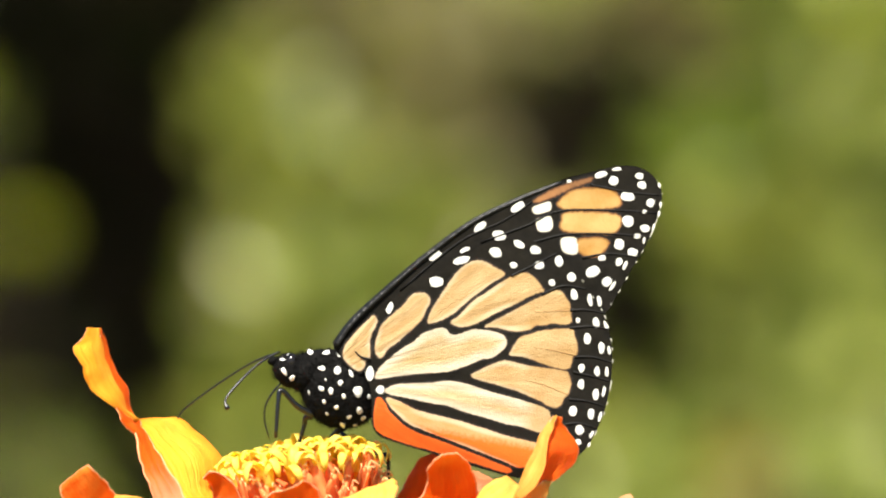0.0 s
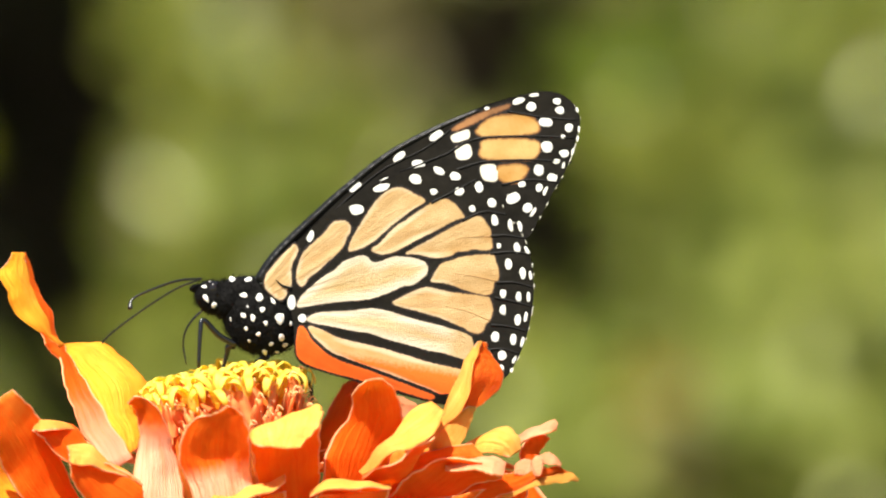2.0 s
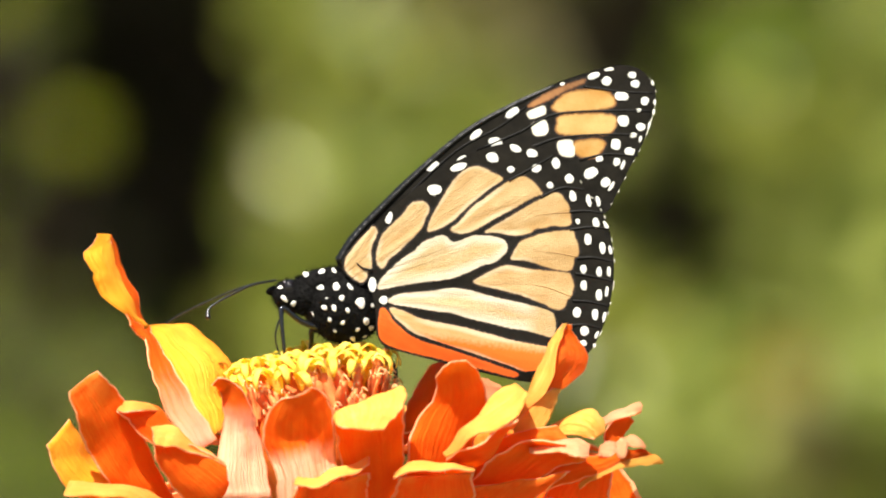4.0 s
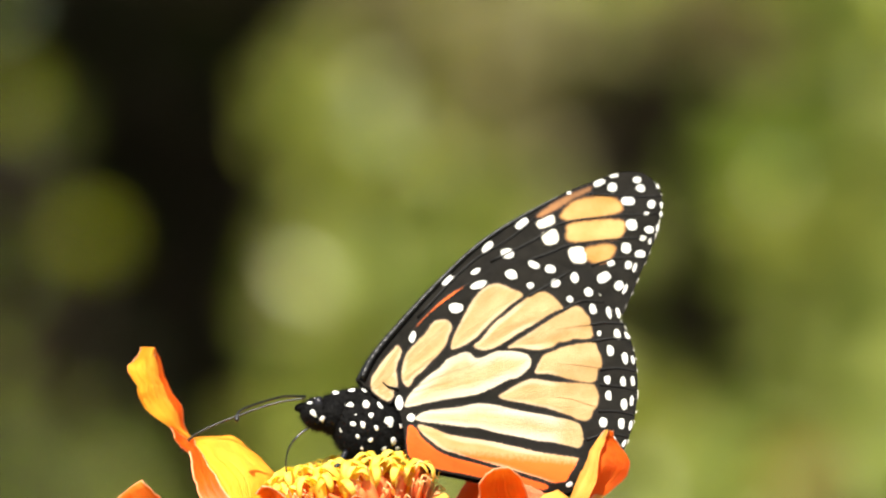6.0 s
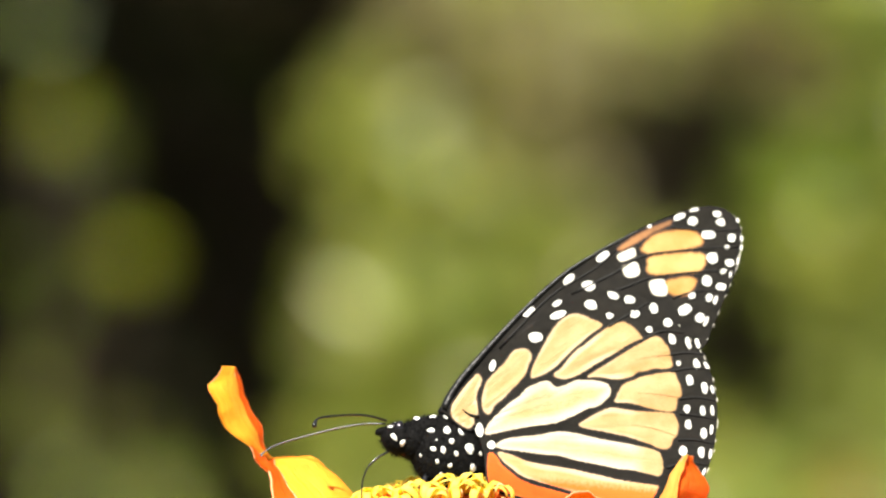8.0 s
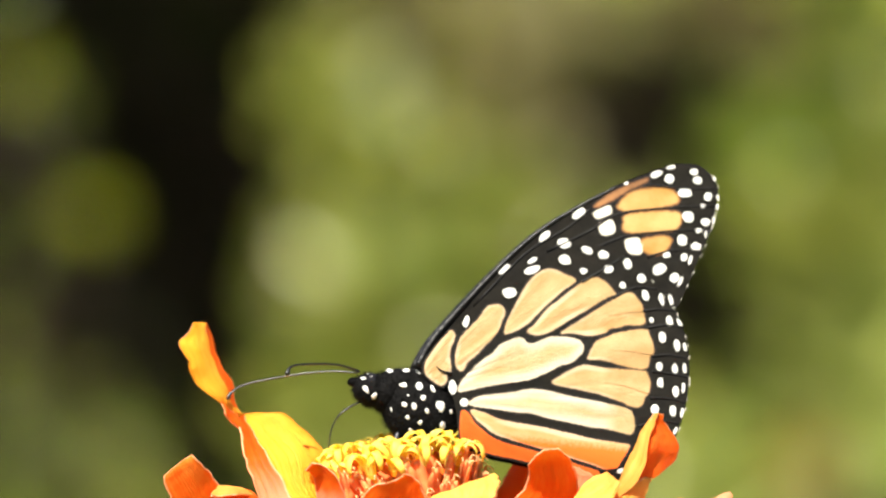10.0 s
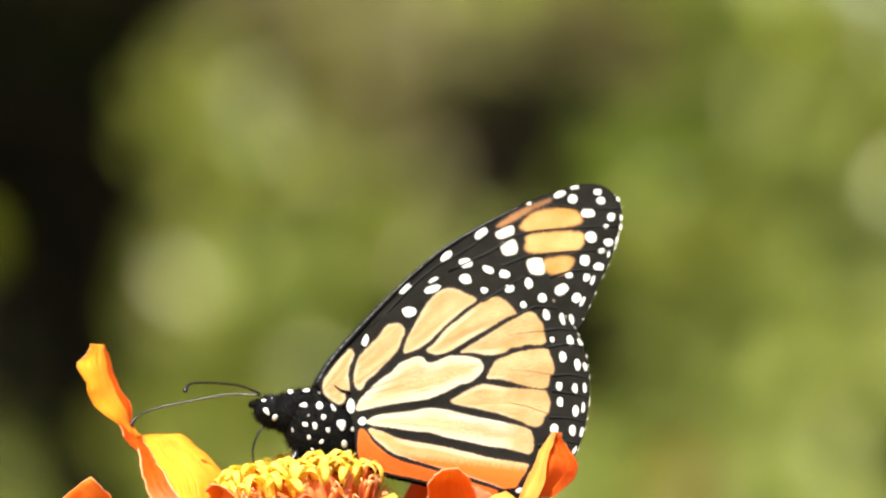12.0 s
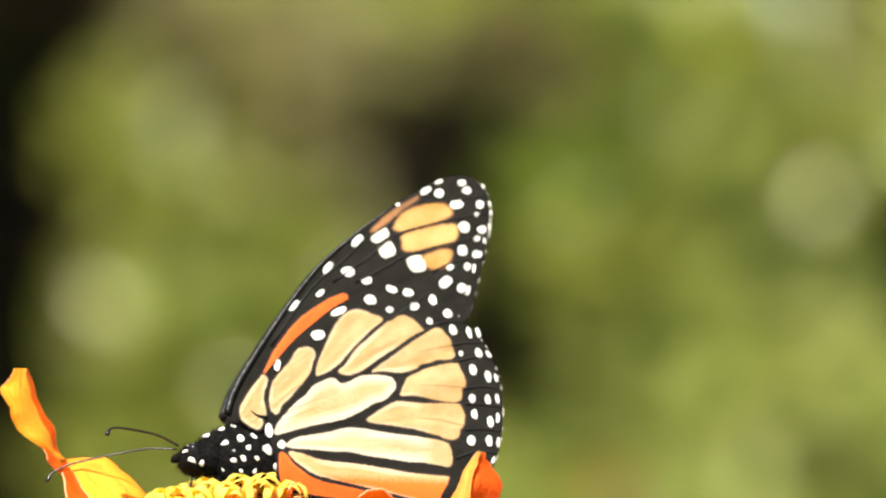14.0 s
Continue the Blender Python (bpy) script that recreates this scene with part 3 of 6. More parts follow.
def wing(kind, butterfly, side):
    """A wing with its fields of colour and its white spots; side 1 faces the viewer's side of the body."""
    hind = kind == "hindwing"
    shape, base = (hind_shape, 1.0) if hind else (fore_shape, 0.25)
    rim = HIND_RIM if hind else FORE_RIM
    centre = (13.68, 3.42) if hind else (16.72, 15.58)
    bm = membrane(rim, shape, side, base, 150, centre)
    ob = part(kind, bm, M_BLACK, butterfly, "black-veined wing with cream fields and white edge spots" if hind else "black forewing with orange tip fields and white spots", False)
    fields = HIND_FIELDS if hind else FORE_FIELDS
    for k, (mat, ctrl) in enumerate(fields):
        colour_field(kind, k, [f[1] for f in fields], mat, ob, shape, side, base, 0.075)
    rows = (HIND_COSTAL, HIND_OUTER, HIND_TAIL) if hind else (FORE_COSTAL, FORE_APEX, FORE_EDGE)
    for row in rows:
        for x, z, w, h, turn in row:
            part("spot", spot(x, z, 0.93 * w, 0.94 * h, turn, shape, side, base), M_WHITE, ob)
    # pale fringe that breaks the outer margin
    bm = bmesh.new()
    pick = random.Random(31 if hind else 32)
    pts = curve(HIND_FRINGE if hind else FORE_FRINGE, 130)
    i = 0
    while i < 126:
        n = pick.choice((3, 4, 5, 7))
        run = pts[i:i + n]
        tube(bm, [(x * MM, side * (-base + shape(x, z) - 0.02) * MM, z * MM) for x, z in run], [0.06 * MM * (0.6 if k in (0, len(run) - 1) else 1) for k in range(len(run))], 5)
        i += n + pick.choice((3, 5, 7, 10))
    part("fringe", bm, M_EDGE, ob)
    if not hind:
        # ribs: the stout leading edge and the veins that run out to the tip
        bm = bmesh.new()
        pts = curve([(-5.32, 4.79), (-3.04, 8.13), (1.52, 12.69), (6.08, 16.87), (12.16, 21.74), (18.24, 25.08), (24.32, 27.74)], 40)
        tube(bm, [(x * MM, side * (-base + shape(x, z) - 0.05) * MM, z * MM) for x, z in pts], [(0.55 - 0.010 * i) * MM for i in range(40)], 8)
        part("costal_rib", bm, M_RIB, ob)
        for ctrl in FORE_VEINS:
            bm = bmesh.new()
            pts = curve(ctrl, 16)
            tube(bm, [(x * MM, side * (-base + shape(x, z) - 0.06) * MM, z * MM) for x, z in pts], [(0.16 - 0.004 * i) * MM for i in range(16)], 6)
            part("vein", bm, M_VEIN, ob)
    if hind:
        # the small dark hook in the field next to the body, and the pale lines that edge the long veins
        bm = bmesh.new()
        y = lambda x, z: side * (-base + shape(x, z) - 0.17)
        tube(bm, [(x * MM, y(x, z) * MM, z * MM) for x, z in curve([(-2.7, 4.2), (-2.1, 3.6), (-1.5, 3.3), (-0.6, 3.1)], 8)], [(0.05 + 0.03 * min(i, 5)) * MM for i in range(8)], 6)
        part("vein_hook", bm, M_VEIN, ob)
        for ctrl in FINE_VEINS:
            bm = bmesh.new()
            pts = curve(ctrl, 18)
            tube(bm, [(x * MM, y(x, z) * MM + side * 0.10 * MM, z * MM) for x, z in pts], [(0.045 + 0.05 * i / 17) * MM for i in range(18)], 6)
            part("vein", bm, M_LINE, ob)
        for ctrl in VEINS:
            bm = bmesh.new()
            pts = curve(ctrl, 24)
            tube(bm, [(x * MM, y(x, z) * MM * 1.0 + side * 0.12 * MM, z * MM) for x, z in pts], [(0.20 - 0.10 * i / 23) * MM for i in range(24)], 6)
            part("vein", bm, M_VEIN, ob)
    return ob


FORE_VEINS = [
    [(3.04, 12.54), (10.64, 19.23), (16.72, 22.42), (20.52, 25.16)],
    [(13.68, 19.38), (19.76, 21.81), (24.17, 23.94), (32.30, 24.24), (37.39, 24.02)],
    [(16.72, 18.62), (21.28, 19.76), (25.08, 20.82), (32.30, 21.05), (36.71, 20.67)],
    [(28.12, 27.59), (32.68, 26.83), (37.47, 26.45)],
    [(27.36, 17.71), (31.16, 18.39), (35.34, 18.01)],
]
FINE_VEINS = [
    [(21.3, 10.2), (23.8, 10.5), (26.1, 10.6)],
    [(21.3, 5.5), (23.8, 5.2), (27.1, 4.6)],
    [(20.1, 1.1), (23.0, 0.5), (26.1, -0.7)],
]
VEINS = [
    [(25.99, 10.64), (28.12, 10.79), (30.93, 10.41)],
    [(25.99, 8.28), (28.88, 8.59), (31.46, 8.28)],
    [(26.90, 4.41), (29.26, 4.48), (31.77, 3.88)],
    [(26.75, 2.36), (29.26, 1.90), (31.62, 1.29)],
    [(26.30, -1.29), (28.50, -1.44), (31.01, -2.05)],
    [(24.47, -5.09), (27.36, -4.48), (30.25, -5.09)],
    [(22.19, 12.69), (25.08, 13.91), (28.12, 13.60)],
    [(17.94, 14.97), (20.52, 16.34), (23.94, 18.24)],
]


def fur(bm, centre, radii, turn, count, length, seed, keep):
    rnd = random.Random(seed)
    m = Matrix.Translation(centre) @ pose(0, 0, 0, 0, turn, 0)
    for _ in range(count):
        d = Vector((rnd.gauss(0, 1), rnd.gauss(0, 1), rnd.gauss(0, 1))).normalized()
        if not keep(d):
            continue
        p = m @ Vector((d.x * radii[0], d.y * radii[1], d.z * radii[2]))
        nrm = (m.to_3x3() @ Vector((d.x / radii[0], d.y / radii[1], d.z / radii[2]))).normalized()
        way = (nrm + Vector((rnd.uniform(-.1, .7), rnd.uniform(-.4, .4), rnd.uniform(-.4, .4)))).normalized()
        side = way.cross(Vector((rnd.uniform(-1, 1), rnd.uniform(-1, 1), 0.3))).normalized() * 0.045 * MM
        tip = p + way * length * rnd.uniform(0.5, 1.2)
        a, b, c = bm.verts.new(p - side), bm.verts.new(p + side), bm.verts.new(tip)
        bm.faces.new((a, b, c))


THORAX = ((-4.26, -1.22), (5.5, 3.3, 5.1), 22.0)
HUMP = ((-5.93, 2.13), (4.7, 2.3, 2.05), 2.0)
HEAD = ((-10.95, 1.00), (2.75, 2.3, 2.3), 20.0)
THORAX_TOP = [(-8.67, 3.64, 1.08, 0.72, 0), (-6.39, 3.72, 1.01, 0.65, 0), (-4.87, 3.64, 0.65, 0.86, 35)]
THORAX_SPOTS = [(-9.81, 2.50, 0.50, 0.72, 20), (-8.97, 2.43, 0.36, 0.50, -25), (-7.00, 1.67, 1.15, 0.86, -20), (-4.72, 1.36, 0.94, 1.15, 0), (-2.97, 1.06, 0.58, 1.15, 25), (-8.97, 0.07, 0.50, 0.94, 30), (-4.26, -0.23, 0.72, 0.72, -30), (-6.31, 0.07, 0.29, 0.29, 0), (-6.84, -1.14, 0.65, 0.86, 30), (-5.48, -1.30, 0.79, 1.08, 10), (-3.73, -1.98, 0.58, 0.72, 0), (-1.90, -1.14, 1.08, 1.51, 0), (-0.38, -1.83, 0.43, 0.72, 10)]
THORAX_LOW = [(-8.52, -1.75, 0.22, 0.65, 20), (-6.31, -2.89, 0.50, 0.58, 0), (-4.64, -3.58, 0.58, 0.65, -25), (-1.52, -3.73, 0.79, 1.15, -20), (-2.82, -4.72, 0.72, 0.50, 25), (-0.99, -4.79, 0.58, 0.72, -20), (-5.86, -4.49, 0.50, 0.36, -30), (-3.65, -5.86, 0.72, 0.86, 0), (-2.06, -5.86, 0.58, 0.36, 20)]
HEAD_SPOTS = [(-12.39, 2.43, 0.72, 0.43, 0), (-11.63, 3.11, 0.29, 0.29, 0), (-12.01, 0.83, 0.65, 1.37, 28), (-10.87, -0.00, 0.72, 0.79, 0)]


def on_lump(x, z, lump):
    """The depth of the lump's near skin at x, z and its outward slope."""
    (cx, cz), (a, b, c), turn = lump
    t = radians(turn)
    dx, dz = x - cx, z - cz
    lx, lz = dx * math.cos(t) - dz * math.sin(t), dx * math.sin(t) + dz * math.cos(t)
    q = 1 - (lx / a) ** 2 - (lz / c) ** 2
    return -b * math.sqrt(max(q, 0.03))


def lump_spot(x, z, w, h, turn, lump, side):
    bm = bmesh.new()
    n = 10
    rows = []
    c, s = math.cos(radians(turn)), math.sin(radians(turn))
    for f, up in ((0.98, 0.05), (0.86, 0.12), (0.45, 0.14)):
        row = []
        for k in range(n):
            a = 2 * math.pi * k / n
            wob = 1 + 0.55 * noise.noise((x * 2 + math.cos(a) * 0.8, z * 2 + math.sin(a) * 0.8, 0.7))
            ex, ez = math.cos(a) * w / 2 * f * wob, math.sin(a) * h / 2 * f * wob
            px, pz = x + ex * c - ez * s, z + ex * s + ez * c
            row.append(bm.verts.new((px * MM, side * (on_lump(px, pz, lump) - up) * MM, pz * MM)))
        rows.append(row)
    mid = bm.verts.new((x * MM, side * (on_lump(x, z, lump) - 0.145) * MM, z * MM))
    for a, b in zip(rows, rows[1:]):
        for k in range(n):
            bm.faces.new((a[k], a[(k + 1) % n], b[(k + 1) % n], b[k]))
    for k in range(n):
        bm.faces.new((rows[-1][k], rows[-1][(k + 1) % n], mid))
    bmesh.ops.recalc_face_normals(bm, faces=bm.faces)
    return bm


def at(p, y):
    return (p[0] * MM, y * MM, p[1] * MM)


def build_butterfly():
    b = thing("butterfly", pose(*BUTTERFLY_AT), "orange and black monarch butterfly with white spots feeding on the zinnia", "butterfly")
    wings = {}
    for side in (1, -1):
        for kind in ("forewing", "hindwing"):
            wings[kind, side] = wing(kind, b, side)
            wings[kind, side].location.y = -side * 1.6 * MM
    # body: thorax with head, fur, spots; abdomen between the wings
    bm = bmesh.new()
    ellipsoid(bm, at(THORAX[0], 0), [r * MM for r in THORAX[1]], THORAX[2], 0.03, 28, 20)
    ellipsoid(bm, at(HUMP[0], 0), [r * MM for r in HUMP[1]], HUMP[2], 0.03, 24, 16)
    thorax = part("thorax", bm, M_BODY, b, "black furry thorax dotted white")
    bm = bmesh.new()
    ellipsoid(bm, at(HEAD[0], 0), [r * MM for r in HEAD[1]], HEAD[2], 0.05, 22, 16)
    ellipsoid(bm, at((-9.12, 0.76), 0), [2.6 * MM, 2.3 * MM, 2.7 * MM], 10, 0.05, 18, 12)
    ellipsoid(bm, at((-13.45, 2.15), 0.0), [0.95 * MM, 0.6 * MM, 0.6 * MM], -15, 0.1, 12, 8)
    part("head", bm, M_BODY, thorax, "small black head with white dots")
    for side in (1, -1):
        bm = bmesh.new()
        ellipsoid(bm, at((-11.15, 2.20), -side * 1.45), [0.72 * MM, 0.72 * MM, 1.05 * MM], 12, 0, 16, 12)
        part("eye", bm, M_EYE, thorax)
        for row, lump in ((THORAX_TOP, HUMP), (THORAX_SPOTS, THORAX), (THORAX_LOW, THORAX), (HEAD_SPOTS, HEAD)):
            for x, z, w, h, turn in row:
                part("spot", lump_spot(x, z, w, h, turn, lump, side), M_DOT, thorax)
    bm = bmesh.new()
    fur(bm, at(THORAX[0], 0), [r * MM for r in THORAX[1]], THORAX[2], 2200, 0.7 * MM, 5, lambda d: True)
    fur(bm, at(HUMP[0], 0), [r * MM for r in HUMP[1]], HUMP[2], 900, 0.7 * MM, 8, lambda d: True)
    fur(bm, at(HEAD[0], 0), [r * MM for r in HEAD[1]], HEAD[2], 500, 0.6 * MM, 6, lambda d: True)
    fur(bm, at((-9.12, 0.76), 0), [2.6 * MM, 2.3 * MM, 2.7 * MM], 10, 450, 0.65 * MM, 7, lambda d: True)
    tagged(part("fur", bm, M_BODY, thorax), kind="stuff")
    bm = bmesh.new()
    pts = curve([at((0.00, -2.28), 0), at((4.56, -3.42), 0), at((12.16, -4.56), 0), at((19.00, -5.70), 0)], 14)
    tube(bm, pts, [1.9 * MM * math.sin(math.pi * (0.25 + 0.72 * i / 13)) ** 0.7 for i in range(14)], 12)
    part("abdomen", bm, M_BODY, b)
    # feelers: slender, jointed, with a club at the end
    feelers = []
    for ctrl, y0 in (([(0, 0, 0), (-3.2, -1.2, 0.4), (-7.1, -2.8, -0.1), (-9.6, -3.8, -0.8), (-10.2, -4.2, -2.1)], -0.9),
                     ([(0, 0, 0), (-3.9, 0.8, -0.3), (-9.0, 1.6, -1.7), (-14.0, 2.2, -3.5), (-16.2, 2.5, -4.9), (-16.9, 2.5, -6.3)], 0.9)):
        bm = bmesh.new()
        pts = curve([(x * MM, y * MM, z * MM) for x, y, z in ctrl], 30)
        rad = [(0.17 + 0.02 * (i % 2) + (0.26 * max(0, (i - 23) / 6) if i > 23 else 0)) * MM for i in range(30)]
        rad[-1] *= 0.5
        if y0 > 0:
            rad = [r * 0.8 for r in rad]
        tube(bm, pts, rad, 7)
        f = part("antenna", bm, M_FEELER, thorax, "thin black antenna with clubbed tip")
        f.location = at((-12.75, 3.45), y0)
        feelers.append(f)
    bm = bmesh.new()
    pts = curve([(x * MM, y * MM, z * MM) for x, y, z in ((0, 0, 0), (-1.6, -0.3, -1.5), (-2.7, -0.3, -3.2), (-3.0, 0, -5.2), (-2.6, 0, -7.6))], 16)
    tube(bm, pts, [(0.16 - 0.004 * i) * MM for i in range(16)], 8)
    tongue = part("proboscis", bm, M_CHITIN, thorax, "thin curved proboscis")
    tongue.location = at((-12.1, -0.45), 0)
    # legs: two walking legs in front, one behind the flower head
    legs = []
    for ctrl in LEGS:
        bm = bmesh.new()
        p = [(x * MM, y * MM, z * MM) for x, y, z in ctrl]
        tube(bm, curve(p, 20), [(0.50 - 0.014 * i) * MM for i in range(20)], 8)
        legs.append(part("leg", bm, M_CHITIN, b))
    return b, wings, thorax, feelers, tongue, legs


LEGS = [
    [(-7.98, -1.00, -4.64), (-10.26, -2.00, -3.42), (-12.39, -2.80, -1.37), (-12.77, -3.20, -3.04), (-12.92, -3.40, -7.83)],
    [(-8.36, 1.00, -4.79), (-9.12, 1.50, -5.09), (-9.27, 1.80, -6.08), (-9.88, 2.00, -8.36)],
    [(-4.18, 3.00, -7.22), (-1.14, 6.00, -9.35), (1.14, 8.00, -9.80), (2.05, 8.50, -10.18), (2.20, 9.00, -14.67)],
    [(-3.80, 2.00, -6.08), (-5.32, 3.50, -7.22), (-6.08, 4.00, -8.74)],
]
BUTTERFLY_AT = (-0.02006, 0.00220, 0.79210)


# ---- flower ----
COLS = (0, 0.032, 0.12, 0.24, 0.37, 0.5, 0.63, 0.76, 0.88, 0.968, 1.0)     # across a petal


def loft(bm, uvl, a, b, bulge, top, n=24, k=11, thick=0.24, ruffle=0.42, seed=0.0, pale=(1.0, 0.0), margin=True):
    """A strip of petal between two edge lines, with thickness. top: whether its upper skin looks to the viewer."""
    pa, pb = curve(a, n), curve(b, n)
    for i in range(n):
        # worn, slightly nibbled margins
        w = (pb[i] - pa[i]) / (np.linalg.norm(pb[i] - pa[i]) + 1e-6)
        pa[i] += w * 0.42 * noise.noise((i * 0.55 + seed * 5, 0.2, seed))
        pb[i] += w * 0.42 * noise.noise((i * 0.55 + seed * 5, 9.2, seed))
    grid = np.zeros((n, k, 3))
    for i in range(n):
        for j in range(k):
            s = COLS[j]
            grid[i, j] = pa[i] * (1 - s) + pb[i] * s
    du = np.gradient(grid, axis=0)
    dv = np.gradient(grid, axis=1)
    nr = np.cross(du, dv)
    nr /= np.linalg.norm(nr, axis=2, keepdims=True) + 1e-9
    if nr[:, :, 1].mean() > 0:
        nr = -nr
    for i in range(n):
        for j in range(k):
            s = COLS[j]
            w = noise.noise((grid[i, j][0] * 0.28 + seed, grid[i, j][2] * 0.28, seed * 0.7))
            w2 = noise.noise((s * 9 + seed, i * 0.12, 3.0 + seed))
            grid[i, j] += nr[i, j] * (bulge * 4 * s * (1 - s) * min(1.0, (n - 1 - i) / (0.3 * n)) + ruffle * 2.2 * w + 0.16 * w2)
    du = np.gradient(grid, axis=0)
    dv = np.gradient(grid, axis=1)
    nr = np.cross(du, dv)
    nr /= np.linalg.norm(nr, axis=2, keepdims=True) + 1e-9
    if nr[:, :, 1].mean() > 0:
        nr = -nr
    front = [[bm.verts.new((grid[i, j] + nr[i, j] * thick / 2) * MM) for j in range(k)] for i in range(n)]
    back = [[bm.verts.new((grid[i, j] - nr[i, j] * thick / 2) * MM) for j in range(k)] for i in range(n)]

    def quad(vs, slot, ij):
        f = bm.faces.new(vs)
        f.material_index = slot
        f.smooth = True
        for lp, (i, j) in zip(f.loops, ij):
            lp[uvl].uv = (COLS[j] + seed * 3, pale[0] * i / (n - 1) + pale[1])
    fs, bs = (0, 1) if top else (1, 0)
    for i in range(n - 1):
        for j in range(k - 1):
            ij = [(i, j), (i + 1, j), (i + 1, j + 1), (i, j + 1)]
            worn = j in (0, k - 2) and margin
            quad([front[p][q] for p, q in ij], 2 if worn else fs, ij)
            quad([back[p][q] for p, q in ij[::-1]], 2 if worn else bs, ij[::-1])
    ring = [(i, 0) for i in range(n)] + [(n - 1, j) for j in range(1, k)] + [(i, k - 1) for i in range(n - 2, -1, -1)] + [(0, j) for j in range(k - 2, 0, -1)]
    for p, q in zip(ring, ring[1:] + ring[:1]):
        quad([front[p[0]][p[1]], back[p[0]][p[1]], back[q[0]][q[1]], front[q[0]][q[1]]], 2, [p, p, q, q])


def petal(flower, *strips, label="", pale=1.0, upper=None):
    """A ray petal from one or more joined strips: (edge, edge, bulge, upper skin to the viewer, stretch and start along the petal)."""
    bm = bmesh.new()
    uvl = bm.loops.layers.uv.new("uv")
    for a, b, bulge, top, *span in strips:
        v = (*span, 0.0)[:2] if span else (0.5, 0.5) if pale == 1.0 else (pale, 0.0)
        loft(bm, uvl, a, b, bulge, top, seed=PETALS[0] * 1.37, margin=not top, pale=v)
    PETALS[0] += 1
    bmesh.ops.recalc_face_normals(bm, faces=bm.faces)
    return part("petal", bm, [upper or M_PETAL, M_UNDER, M_RIM], flower, label)


PETALS = [1]


def ring_petal(flower, turn, reach, rise, width, start, seed):
    """A plain ray petal on the far side, rising outwards from the flower head."""
    bm = bmesh.new()
    uvl = bm.loops.layers.uv.new("uv")
    c, s = math.cos(radians(turn)), math.sin(radians(turn))

    def line(sign):
        out = []
        for f, wf in ((0, 0.35), (0.3, 0.8), (0.65, 1.0), (0.9, 0.75), (1.0, 0.25)):
            r = 8 + reach * f
            z = start + rise * f + 2.5 * math.sin(f * 2.6)
            off = sign * width / 2 * wf
            out.append((c * r - s * off, s * r + c * off, z))
        return out
    loft(bm, uvl, line(-1), line(1), 0.8, False, seed=seed)
    bmesh.ops.recalc_face_normals(bm, faces=bm.faces)
    return part("petal", bm, [M_PETAL, M_UNDER, M_RIM], flower)


def floret_mesh(lobes, seed, reach=1.0, opened=1.0):
    """A yellow disc floret: a slender tube whose narrow tongues arch outwards and curl under at the tip."""
    bm = bmesh.new()
    rnd = random.Random(seed)
    tube(bm, [(0, 0, -6.0 * MM), (0, 0, -3.2 * MM), (0, 0, -1.2 * MM), (0, 0, 0.2 * MM)], [0.40 * MM, 0.46 * MM, 0.58 * MM, 0.80 * MM], 10, False)
    for f in bm.faces:
        f.material_index = 1 if max(v.co.z for v in f.verts) < -0.9 * MM else 0
    for k in range(lobes):
        a = 2 * math.pi * (k + rnd.uniform(-.2, .2)) / lobes
        curl = rnd.uniform(0.7, 1.35)
        long = reach * rnd.uniform(0.85, 1.2)
        bend = rnd.uniform(-0.25, 0.25)
        prev = None
        for i in range(9):
            f = i / 8
            turn = f * (1.5 + 1.5 * curl)              # the arch, from upright to pointing down
            r = 0.50 + 1.25 * long * (1 - math.cos(min(turn, 2.7))) * opened * 0.86
            z = 0.05 + 1.20 * long * math.sin(turn) * (1 if turn < 1.57 else 1.15)
            w = (0.36 + 0.14 * math.sin(f * 2.6)) * (0.35 if i == 8 else 0.85 if i == 7 else 1)
            c, s = math.cos(a + bend * f), math.sin(a + bend * f)
            p = Vector((c * r, s * r, z)) * MM
            sd = Vector((-s, c, 0)) * w * MM
            out = Vector((c * math.sin(turn - 0.6), s * math.sin(turn - 0.6), math.cos(turn - 0.6))) * 0.17 * MM
            row = [bm.verts.new(p + sd * e + out * q) for e, q in ((-1, 0.35), (-0.55, 0.75), (0, 0.55), (0.55, 0.75), (1, 0.35), (0, -0.6))]
            if prev:
                for q in range(6):
                    bm.faces.new((prev[q], prev[(q + 1) % 6], row[(q + 1) % 6], row[q]))
            prev = row
        bm.faces.new(prev)
    return mesh_of("floret", bm, [M_FLORET, M_TUBE])


